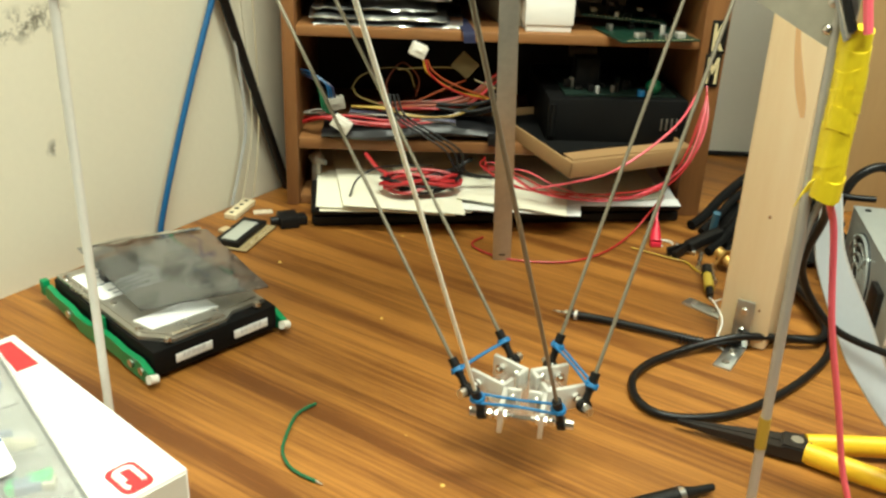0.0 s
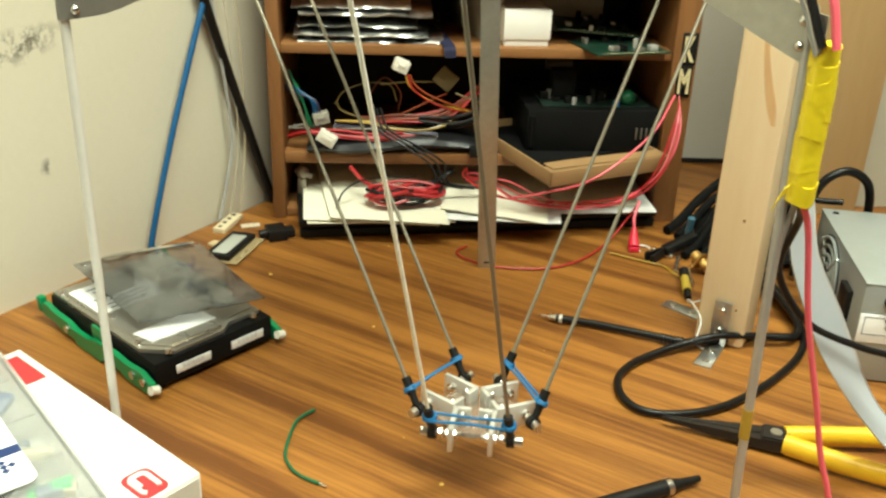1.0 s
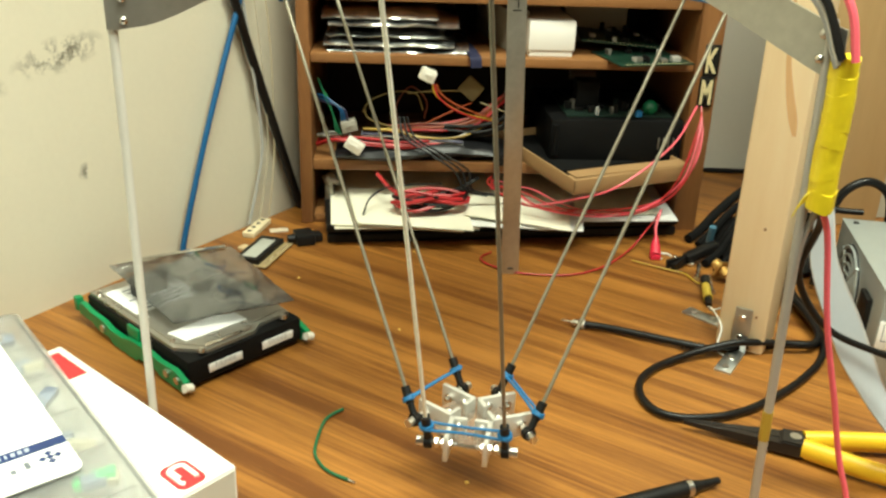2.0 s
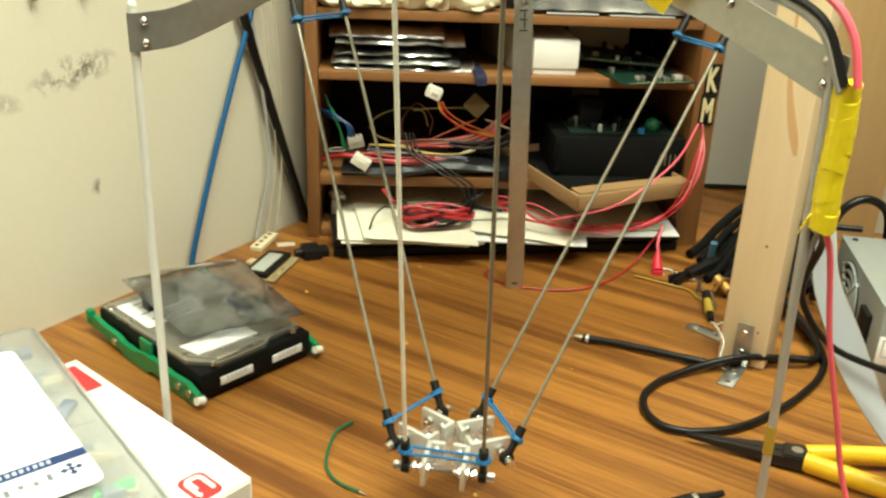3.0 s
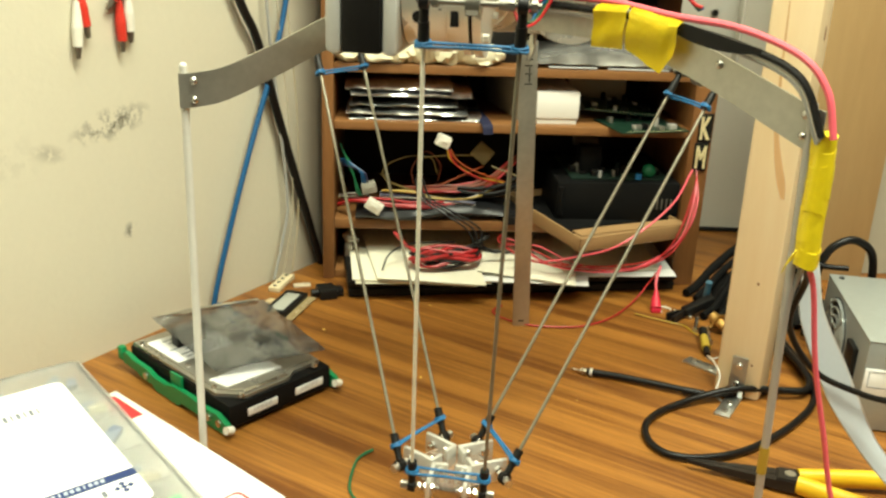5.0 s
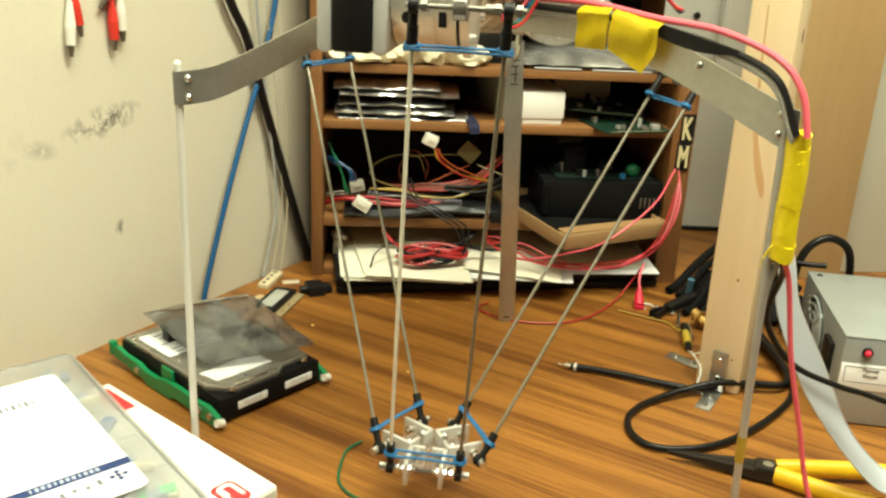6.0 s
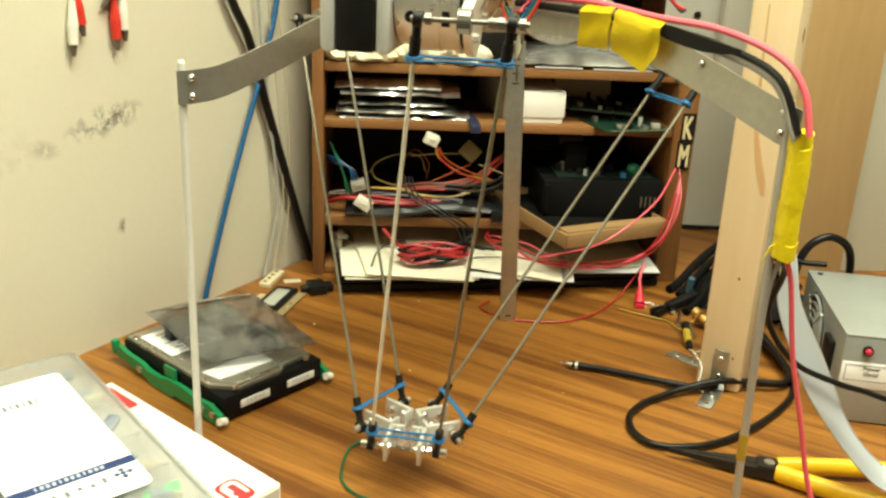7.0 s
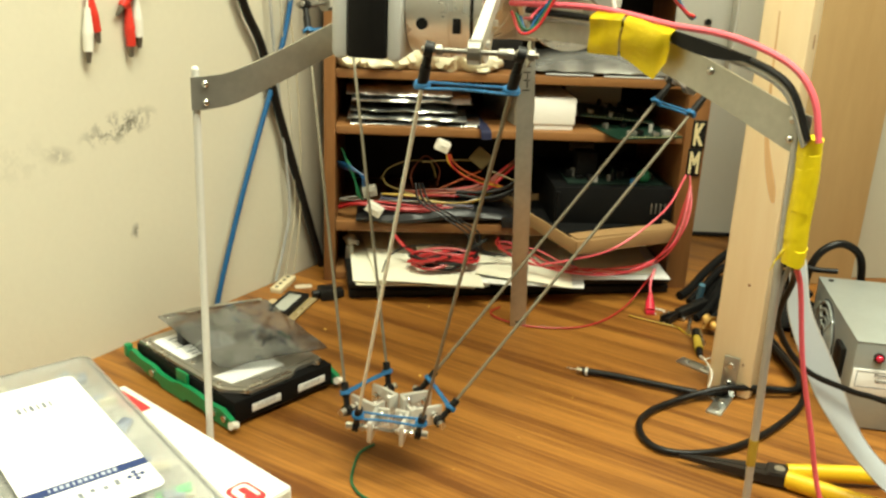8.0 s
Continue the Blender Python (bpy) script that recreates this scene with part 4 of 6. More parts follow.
    for k in range(34):
        bm = B()
        cell = k % 6
        w = rnd.uniform(0.012, 0.026)
        box(bm, (0, 0, 0), (w, rnd.uniform(0.004, 0.009), 0.006), 0.001)
        part("component", bm, mat("component_tint", tints[rnd.randrange(6)], 0.5, 0, 60, 0.2), o, "", pose((cell + 0.5) * L / 6 + rnd.uniform(-0.006, 0.006), -0.014 - rnd.random() ** 1.4 * 0.075, 0.0125 + 0.004 * rnd.random(), rnd.uniform(-20, 20), rnd.uniform(-15, 15), rnd.uniform(50, 130)))
    # paper card on the lid
    s = thing("paper_card", "white card with a blue band and grey print", "card", pose(-0.2900, 0.4655, 0.0605 + H + 0.0022, 0, 0, v))
    bm = B()
    prism(bm, round_rect(0.172, 0.076, 0.006, 4), 0.0, 0.0007)
    part("sheet", bm, WHITE_PAPER, s)
    bm = B()
    box(bm, (0.054, 0.0, 0.0009), (0.0075, 0.0755, 0.0005))
    band = part("blue_band", bm, BLUE_INK, s, "dark blue printed band")
    for k in range(12):
        bm = B()
        box(bm, (0.054, -0.022 + k * 0.0036, 0.00125), (0.0034, 0.0022 if k % 4 else 0.0012, 0.0003))
        part("print_bar", bm, mat("pale_blue_print", (0.45, 0.50, 0.60), 0.6) if k == 0 else bpy.data.materials["pale_blue_print"], band)
    for dx, dy in ((0, 0), (0.004, 0), (-0.004, 0), (0, 0.004), (0, -0.004)):
        bm = B()
        box(bm, (0, 0, 0), (0.003, 0.003, 0.0004))
        part("emblem_tile", bm, BLUE_INK, s, "", pose(0.0665 + dx, 0.026 + dy, 0.0009, 0, 0, 45))
    for k in range(5):
        bm = B()
        box(bm, (0.0675 + 0.0015 * (k % 2), 0.014 - 0.0075 * k, 0.0009), (0.006 if k % 3 == 0 else 0.0035, 0.0026, 0.0003))
        part("print_bar", bm, GREY_INK, s)
    for k in range(6):
        bm = B()
        box(bm, (-0.052, 0.012 - 0.0042 * k, 0.0009), (0.0075, 0.0022 if k % 2 else 0.0012, 0.0003))
        part("print_bar", bm, GREY_INK, s)


build_boxes()


# ---- bench clutter ----
cable("green_wire", [(-0.085, 0.602, 0.0022), (-0.093, 0.594, 0.0025), (-0.0985, 0.583, 0.0020), (-0.1015, 0.552, 0.0018), (-0.0965, 0.536, 0.0018), (-0.088, 0.526, 0.0018), (-0.0760, 0.5185, 0.0018)], 0.0012, GREEN_WIRE, "short bent offcut of green wire", "wire")
cable("wire_tip", [(-0.0762, 0.5187, 0.0018), (-0.0715, 0.5155, 0.0018)], 0.0008, ZINC, "bare tinned wire end on the desk", "wire", steps=2)
rnd = random.Random(2)
for x, y, s in ((-0.144, 0.832, 0.0034), (0.004, 0.518, 0.0034), (-0.0436, 0.7299, 0.0026), (-0.03, 0.90, 0.0022), (0.04, 0.62, 0.0012), (-0.02, 0.57, 0.0011), (0.10, 0.69, 0.0012)):
    bm = B()
    ball(bm, (0, 0, 0), s / 2, 8)
    for v in bm.verts:
        v.co *= 1 + 0.35 * noise.noise(v.co * 900 + Vector((x * 50, 0, 0)))
        v.co.z = max(-s * 0.2, v.co.z * 0.5)
    solo("crumb", bm, mat("yellow_crumb", (0.72, 0.47, 0.10), 0.6, 0, 90, 0.2), "tiny yellow crumb on the desk", "crumb", pose(x, y, s * 0.2, 0, 0, rnd.uniform(0, 180)), "desk crumbs")


def build_probe():
    p = thing("test_probe", "black test probe with a metal tip", "probe", pose(0, 0, 0))
    a, b, c = Vector((0.118, 0.7385, 0.0046)), Vector((0.160, 0.725, 0.0055)), Vector((0.220, 0.694, 0.0060))
    d = (c - a).normalized()
    bm = B()
    tube(bm, [a, a.lerp(c, 0.3) + Vector((0, 0.0030, 0)), c], 0.0032, 12)
    part("grip", bm, BLACK, p)
    bm = B()
    rod(bm, a, a - d * 0.006, 0.0036, 0.0024, 12)
    rod(bm, a - d * 0.006, a - d * 0.016, 0.0011, 0.0006, 8)
    part("tip", bm, ZINC, p, "bright metal tip")
    bm = B()
    rod(bm, a + d * 0.003, a + d * 0.0055, 0.0042, seg=14)
    part("ring", bm, ALU, p)
    for k in range(6):
        bm = B()
        q = c - d * (0.003 + k * 0.0032)
        rod(bm, q, q + d * 0.0016, 0.0043, seg=12)
        part("rib", bm, RUBBER, p)
    bm = B()
    tube(bm, [c, (0.250, 0.6985, 0.0050), (0.290, 0.707, 0.0040), (0.330, 0.712, 0.0040), (0.336, 0.76, 0.0040), (0.335, 0.84, 0.0040)], 0.0031, 12)
    part("lead", bm, RUBBER, p, "thick black lead")


build_probe()
cable("black_cable", [(0.333, 0.83, 0.0135), (0.334, 0.78, 0.012), (0.334, 0.72, 0.0045), (0.317, 0.681, 0.0042), (0.285, 0.646, 0.0042), (0.25, 0.618, 0.0042), (0.222, 0.601, 0.0042), (0.197, 0.593, 0.0042), (0.172, 0.592, 0.0042), (0.155, 0.600, 0.0042), (0.1475, 0.618, 0.0042), (0.151, 0.641, 0.0042), (0.165, 0.660, 0.0042), (0.186, 0.675, 0.0046), (0.215, 0.686, 0.0085), (0.245, 0.6905, 0.0135), (0.285, 0.697, 0.0105), (0.318, 0.700, 0.0085), (0.329, 0.735, 0.0125), (0.326, 0.85, 0.0135)], 0.0031, RUBBER, "looped thick black cable on the desk", seg=12)


def build_pliers():
    p = thing("pliers", "long-nose pliers with black jaws and yellow grips", "pliers", pose(0.243, 0.5545, 0, 0, 0, -21))
    for s in (-1, 1):
        bm = B()
        prism(bm, [(-0.079, s * 0.0002), (-0.078, s * 0.0014), (-0.050, s * 0.0040), (-0.022, s * 0.0074), (-0.008, s * 0.0092), (0.004, s * 0.0088), (0.004, s * 0.0002)], 0.0045, 0.0125)
        for v in bm.verts:
            v.co.z = 0.0075 + (v.co.z - 0.0085) * (0.45 + 0.55 * min(1, max(0, (v.co.x + 0.079) / 0.06)))
        bmesh.ops.bevel(bm, geom=bm.edges[:], offset=0.0004, segments=2, affect="EDGES")
        part("jaw", bm, mat("dark_tool_steel", (0.035, 0.032, 0.030), 0.35, 0.6, 60, 0.2, 0.1), p, "black steel jaw")
        bm = B()
        if s > 0:
            path = [(0.006, 0.005, 0.009), (0.030, 0.0125, 0.0095), (0.060, 0.0225, 0.0095), (0.090, 0.0300, 0.0095), (0.125, 0.0340, 0.0095)]
        else:
            path = [(0.006, -0.005, 0.009), (0.030, -0.0120, 0.0095), (0.052, -0.0170, 0.0095), (0.085, -0.0200, 0.0095), (0.125, -0.0200, 0.0095)]
        tube(bm, path, 0.0062, 14)
        for v in bm.verts:
            v.co.z = 0.0095 + (v.co.z - 0.0095) * 1.25
        part("grip", bm, YELLOW_GRIP, p, "yellow dipped grip")
    bm = B()
    prism(bm, [(-0.010, -0.0090), (0.008, -0.0102), (0.011, 0.0), (0.008, 0.0102), (-0.010, 0.0090)], 0.0025, 0.0140)
    bmesh.ops.bevel(bm, geom=bm.edges[:], offset=0.0012, segments=2, affect="EDGES")
    part("joint", bm, bpy.data.materials["dark_tool_steel"], p)
    bm = B()
    rod(bm, (0, 0, 0.0135), (0, 0, 0.0148), 0.0042, seg=18)
    part("rivet", bm, STEEL, p)


build_pliers()


def build_pen():
    p = thing("black_pen_tool", "black pen-shaped hand tool with a metal ring", "tool", pose(0, 0, 0))
    a, b = Vector((0.178, 0.517, 0.0050)), Vector((0.085, 0.482, 0.0060))
    d = (b - a).normalized()
    bm = B()
    rod(bm, a + d * 0.002, a + d * 0.016, 0.0024, 0.0032, 12)
    rod(bm, a + d * 0.016, a + d * 0.026, 0.0032, 0.0052, 12)
    rod(bm, a + d * 0.0285, a + d * 0.095, 0.0056, 0.0058, 14)
    part("barrel", bm, BLACK, p)
    bm = B()
    rod(bm, a + d * 0.0255, a + d * 0.0295, 0.0058, seg=14)
    part("ring", bm, ZINC, p, "bright metal ring")


build_pen()


# ---- brackets ----
def bracket(m, tall):
    b = thing("corner_bracket", "zinc corner bracket screwed to the stud and desk", "bracket", m, "corner brackets")
    bm = B()
    box(bm, (0, -0.001, tall / 2), (0.0142, 0.002, tall), 0.0004)
    box(bm, (0, -0.022, 0.001), (0.0142, 0.042, 0.002), 0.0004)
    part("plate", bm, GALV, b)
    for at, d in (((0, -0.0022, tall * 0.78), (0, -1, 0)), ((0, -0.0022, tall * 0.36), (0, -1, 0)), ((0, -0.034, 0.0022), (0, 0, 1)), ((0, -0.015, 0.0022), (0, 0, 1))):
        bm = B()
        q = Vector(at)
        rod(bm, q - Vector(d) * 0.0006, q + Vector(d) * 0.0014, 0.0034, 0.0026, 12)
        part("screw", bm, ZINC, b)


bracket(pose(0.2508, 0.6989, 0, 0, 0, -35), 0.043)
bracket(pose(0.2560, 0.7430, 0, 0, 0, 222), 0.030)


# ---- power supply ----
def build_psu():
    p = thing("power_supply", "grey metal computer power supply with a red light", "power supply", pose(0.3375, 0.6452, 0, 0, 0, -12.4))
    bm = B()
    box(bm, (0.075, 0.080, 0.0435), (0.150, 0.160, 0.084), 0.0012)
    case = part("case", bm, PSU_STEEL, p)
    bm = B()
    box(bm, (0.075, 0.080, 0.0862), (0.1505, 0.1605, 0.0012), 0.0004)
    part("top_cover", bm, PSU_STEEL, p)
    bm = B()
    rod(bm, (0.0202, -0.0025, 0.0729), (0.0202, 0.001, 0.0729), 0.0046, seg=18)
    part("lamp_ring", bm, BLACK, case)
    bm = B()
    ball(bm, (0.0202, -0.0028, 0.0729), 0.0032, 14)
    part("indicator_light", bm, mat("red_lens", (0.55, 0.02, 0.05), 0.2, 0, 40, 0.1), case, "red indicator lens")
    bm = B()
    box(bm, (0.0275, -0.0006, 0.0485), (0.053, 0.0008, 0.0250), 0.0002)
    lab = part("label", bm, WHITE_PAPER, case, "white paper label")
    bm = B()
    for x, z, w, h in ((0.0265, 0.0585, 0.044, 0.0006), (0.0265, 0.0435, 0.044, 0.0006), (0.0045, 0.051, 0.0006, 0.015), (0.0485, 0.051, 0.0006, 0.015)):
        box(bm, (x, -0.0011, z), (w, 0.0003, h))
    part("label_border", bm, GREY_INK, lab)
    lettering("label_text", "Power\nGood", 0.0054, BLACK_INK, lab, upright(0.0265, -0.0012, 0.0530))
    # fan grille in the side that faces the stud
    fan = B()
    rod(fan, (-0.0010, 0.102, 0.046), (0.0006, 0.102, 0.046), 0.036, seg=36)
    grille = part("fan_opening", fan, mat("dark_fan_well", (0.015, 0.015, 0.016), 0.6, 0, 30, 0.2), case, "dark fan opening")
    for r in (0.010, 0.018, 0.026, 0.0335):
        bm = B()
        tube(bm, [(-0.0018, 0.102 + r * math.cos(a), 0.046 + r * math.sin(a)) for a in [k * math.pi / 16 for k in range(33)]], 0.0016, 6, 1)
        part("grille_ring", bm, PSU_STEEL, grille)
    for k in range(4):
        a = k * math.pi / 2 + math.pi / 4
        bm = B()
        rod(bm, (-0.0018, 0.102 + 0.008 * math.cos(a), 0.046 + 0.008 * math.sin(a)), (-0.0018, 0.102 + 0.036 * math.cos(a), 0.046 + 0.036 * math.sin(a)), 0.0016, seg=6)
        part("grille_spoke", bm, PSU_STEEL, grille)
    bm = B()
    box(bm, (-0.0020, 0.036, 0.052), (0.005, 0.024, 0.030), 0.001)
    part("power_inlet", bm, BLACK, case, "black power inlet")
    bm = B()
    box(bm, (-0.0015, 0.028, 0.024), (0.004, 0.010, 0.014), 0.001)
    part("switch", bm, BLACK, case)
    for x, y in ((0.010, 0.150), (0.140, 0.150), (0.075, 0.012)):
        bm = B()
        rod(bm, (x, y, 0.0866), (x, y, 0.0878), 0.003, 0.0024, 10)
        part("screw", bm, BLACK if y > 0.1 else ZINC, case)


build_psu()
cable("black_power_cable", [(0.3700, 0.826, 0.0060), (0.3690, 0.824, 0.045), (0.3705, 0.822, 0.0856), (0.3795, 0.820, 0.1083), (0.3992, 0.820, 0.117), (0.4198, 0.820, 0.1061), (0.4285, 0.822, 0.0806), (0.431, 0.826, 0.04), (0.432, 0.83, 0.0060), (0.46, 0.84, 0.0045)], 0.0042, RUBBER, "black power cord arched behind the power supply", seg=12)
cable("black_lead", [(0.300, 0.815, 0.0055), (0.316, 0.818, 0.080), (0.3488, 0.820, 0.0925), (0.372, 0.815, 0.0895), (0.395, 0.810, 0.0895)], 0.0030, RUBBER, "black lead lying over the power supply", seg=10)


def build_ribbon():
    bm = B()
    pts = [(0.2001, 0.5166, 0.2339), (0.2067, 0.5122, 0.201), (0.2121, 0.51, 0.1711), (0.235, 0.51, 0.1271), (0.2508, 0.51, 0.0998), (0.2755, 0.51, 0.0643), (0.3051, 0.51, 0.0341), (0.325, 0.508, 0.0250), (0.350, 0.503, 0.012), (0.380, 0.498, 0.003), (0.44, 0.49, 0.003)]
    wide = [(0.006, 0.005, 0.001), (0.007, 0.004, 0.001), (0.0089, 0.003, 0.001), (0.0085, 0.003, 0.006), (0.0088, 0.003, 0.004), (0.0062, 0.006, 0.0034), (0.0040, 0.008, 0.005), (0.003, 0.010, 0.003), (0.002, 0.0105, 0.001), (0.0, 0.011, 0.0), (0.0, 0.011, 0.0)]
    ribbon(bm, pts, wide, 0.0011)
    r = thing("ribbon_cable", "flat grey ribbon cable", "cable", pose(0, 0, 0))
    part("band", bm, mat("grey_ribbon", (0.48, 0.52, 0.55), 0.45, 0, 50, 0.06), r)
    bm = B()
    ribbon(bm, [Vector(p) + Vector(w) * 1.0 for p, w in zip(pts, wide)], (0.0009, 0, 0.0004), 0.0014)
    part("edge_strand", bm, mat("pale_strand", (0.62, 0.63, 0.62), 0.45, 0, 50, 0.06), r, "pale edge strand")


build_ribbon()


# ---- wall cables, hanging clip leads ----
cable("blue_network_cable", [(-0.178, 1.004, 0.45), (-0.193, 0.983, 0.33), (-0.207, 0.962, 0.258), (-0.227, 0.934, 0.181), (-0.246, 0.906, 0.104), (-0.266, 0.878, 0.012), (-0.262, 0.882, 0.0040), (-0.250, 0.878, 0.0040)], 0.0030, BLUE_CABLE, "blue network cable hanging down the wall", "cable", seg=10)
cable("black_power_cable", [(-0.262, 0.884, 0.45), (-0.236, 0.920, 0.333), (-0.221, 0.942, 0.285), (-0.206, 0.963, 0.208), (-0.187, 0.990, 0.115), (-0.1655, 1.021, 0.012), (-0.164, 1.024, 0.006)], 0.0048, RUBBER, "thick black cable hanging down the wall", "cable", seg=10)
for dx, r, mt in ((0.0, 0.0018, GREY_WIRE), (0.009, 0.0008, mat("tan_string", (0.42, 0.37, 0.26), 0.6)), (0.018, 0.0008, mat("tan_cord", (0.45, 0.38, 0.24), 0.6))):
    cable("thin_hanging_cable", [(-0.212 + dx, 0.955 + 1.4 * dx, 0.45), (-0.212 + dx, 0.955 + 1.4 * dx, 0.331), (-0.204 + dx, 0.966 + 1.4 * dx, 0.207), (-0.197 + dx * 0.6, 0.976 + dx, 0.097), (-0.203 + dx * 0.8, 0.968 + dx, 0.049), (-0.212 + dx, 0.955 + 1.4 * dx, 0.006)], r, mt, "thin pale cord hanging by the wall", "cord", group="wall cords", seg=6)


def clip_lead(low, high, colour, name):
    """A crocodile clip in a coloured boot, hanging from its lead."""
    back = Vector((-0.012, 0.0245, -0.0035))       # they hang close against the plaster
    low, high = Vector(low) + back, Vector(high) + back
    d = (high - low).normalized()
    c = thing("clip_lead", f"hanging test lead with a {name} clip boot", "test lead", pose(0, 0, 0), "hanging clip leads")
    bm = B()
    rod(bm, low, low + d * 0.012, 0.0018, 0.0036, 8)
    part("clip_jaw", bm, mat("dull_clip_steel", (0.22, 0.19, 0.15), 0.45, 0.9, 60, 0.2), c, "dull steel jaw")
    bm = B()
    rod(bm, low + d * 0.010, low + d * 0.026, 0.0044, 0.0050, 12)
    rod(bm, low + d * 0.026, low + d * 0.048, 0.0050, 0.0026, 12)
    part("boot", bm, colour, c)
    bm = B()
    top = low + d * 0.046
    tube(bm, [top, top + d * 0.03, top + Vector((0.004, 0.003, 0.09)), Vector((-0.284, 0.8415, 0.50))], 0.0013, 6)
    part("lead", bm, colour, c)


RED_BOOT = mat("red_vinyl_boot", (0.60, 0.035, 0.02), 0.4, 0, 60, 0.1)
clip_lead((-0.3355, 0.7425, 0.290), (-0.334, 0.748, 0.35), WHITE_PLASTIC, "white")
clip_lead((-0.3285, 0.7530, 0.3065), (-0.335, 0.750, 0.36), RED_BOOT, "red")
clip_lead((-0.3085, 0.7815, 0.2910), (-0.3095, 0.783, 0.36), RED_BOOT, "red")
clip_lead((-0.3030, 0.7900, 0.2985), (-0.3040, 0.790, 0.36), WHITE_PLASTIC, "white")
clip_lead((-0.3165, 0.7720, 0.3290), (-0.300, 0.789, 0.36), RED_BOOT, "red")
bm = B()
rod(bm, (-0.296, 0.853, 0.502), (-0.282, 0.843, 0.499), 0.002, seg=8)
ball(bm, (-0.282, 0.843, 0.499), 0.004, 8)
solo("wall_hook", bm, STEEL, "small steel hook in the wall", "hook")

# ---- plywood and rail beyond the stud ----
bm = B()
box(bm, (0.455, 1.009, 0.45), (0.125, 0.018, 0.90), 0.001)
solo("plywood_sheet", bm, PLY, "pale brown plywood sheet standing on the desk", "plywood")
bm = B()
box(bm, (0.70, 1.035, 0.45), (0.362, 0.018, 0.90), 0.001)
solo("plywood_sheet", bm, mat("pale_painted_board", (0.50, 0.48, 0.38), 0.6, 0, 12, 0.08), "pale painted board standing on the desk", "board")


def build_rail():
    r = thing("rack_rail", "light grey metal plate with screw holes", "bracket", pose(0.270, 0.9715, 0.275))
    bm = B()
    box(bm, (0, 0, 0.125), (0.066, 0.003, 0.25), 0.0008)
    box(bm, (0.0315, -0.008, 0.125), (0.003, 0.016, 0.25), 0.0008)
    plate = part("plate", bm, mat("light_grey_enamel", (0.50, 0.50, 0.46), 0.45, 0.2, 30, 0.06), r)
    for x, z in ((0.004, 0.050), (-0.012, 0.088), (0.022, 0.088), (0.006, 0.012), (0.004, 0.13)):
        bm = B()
        rod(bm, (x, -0.0022, z), (x, -0.0010, z), 0.0046, seg=16)
        h = part("hole_ring", bm, ZINC, plate)
        bm = B()
        rod(bm, (x, -0.0026, z), (x, -0.0010, z), 0.0034, seg=16)
        part("hole", bm, BLACK, plate)


build_rail()


# ---- letter tiles ----
GOLD = mat("pale_gold_letter", (0.74, 0.64, 0.36), 0.4, 0.2, 60, 0.1)
for ch, x, z in (("K", 0.2830, 0.1960), ("M", 0.2815, 0.1620)):
    t = thing("letter_tile", f"black tile with a pale gold letter {ch}", "sign", pose(x, HY - 0.0012, z), "letter tiles")
    bm = B()
    box(bm, (0, 0, 0), (0.0160, 0.0022, 0.0335), 0.0003)
    part("tile", bm, BLACK, t)
    ob = lettering("letter", ch, 0.0330, GOLD, t, upright(0, -0.0013, 0), 0.0003, 0.0012)
    xs, ys = [v.co.x for v in ob.data.vertices], [v.co.y for v in ob.data.vertices]
    for v in ob.data.vertices:
        v.co.x = (v.co.x - (min(xs) + max(xs)) / 2) * 0.0120 / (max(xs) - min(xs))
        v.co.y = (v.co.y - (min(ys) + max(ys)) / 2) * 0.0270 / (max(ys) - min(ys))


# ---- hutch: top shelf ----
def build_cloth():
    g = thing("work_gloves", "crumpled cream cotton gloves on the shelf", "gloves", pose(0, 0, 0))
    cotton = mat("cream_cotton", (0.84, 0.78, 0.56), 0.9, 0, 60, 0.1, 0.5, 8)
    for k in range(9):
        bm = B()
        x = -0.128 + 0.0185 * k
        r = bmesh.ops.create_icosphere(bm, subdivisions=3, radius=1.0)["verts"]
        sx, sy, sz = 0.017 + 0.005 * (k % 3), 0.034, 0.013 + 0.0035 * (k % 2) + (0.007 if 3 < k < 8 else 0)
        for v in r:
            n = 1 + 0.24 * noise.noise(v.co * 1.8 + Vector((k * 3.1, 0, 0))) + 0.10 * noise.noise(v.co * 6 + Vector((k, 5, 0)))
            v.co = Vector((x + v.co.x * sx * n, 1.008 + 0.005 * math.sin(k * 2) + v.co.y * sy * n, max(0.2573, 0.2573 + sz * 0.75 + v.co.z * sz * n)))
        part("fold", bm, cotton, g)


build_cloth()
bm = B()
box(bm, (0.048, 1.075, 0.2755), (0.050, 0.12, 0.037), 0.002)
solo("black_case", bm, BLACK, "black plastic case on the shelf", "case")


def build_plastic_pack():
    p = thing("component_bag", "clear bag of parts with white card inside", "bag", pose(0, 0, 0))
    bm = B()
    puffy(bm, [(0.088, 1.10, 0.268), (0.250, 1.10, 0.268), (0.252, 0.982, 0.262), (0.084, 0.982, 0.263)], 0.030, 24, 16, 0.004, 12)
    for v in bm.verts:
        v.co.z = max(v.co.z, 0.2573)
    part("film", bm, foil("grey_clear_film", (0.58, 0.57, 0.53), 0.20, 0.7), p)
    for x, y, w, z in ((0.125, 0.982, 0.055, 0.2590), (0.20, 0.983, 0.070, 0.2585)):
        bm = B()
        box(bm, (x, y, z), (w, 0.006, 0.0013), 0.0004)
        part("white_card", bm, FAINT_INK, p, "greyish card edge")


build_plastic_pack()

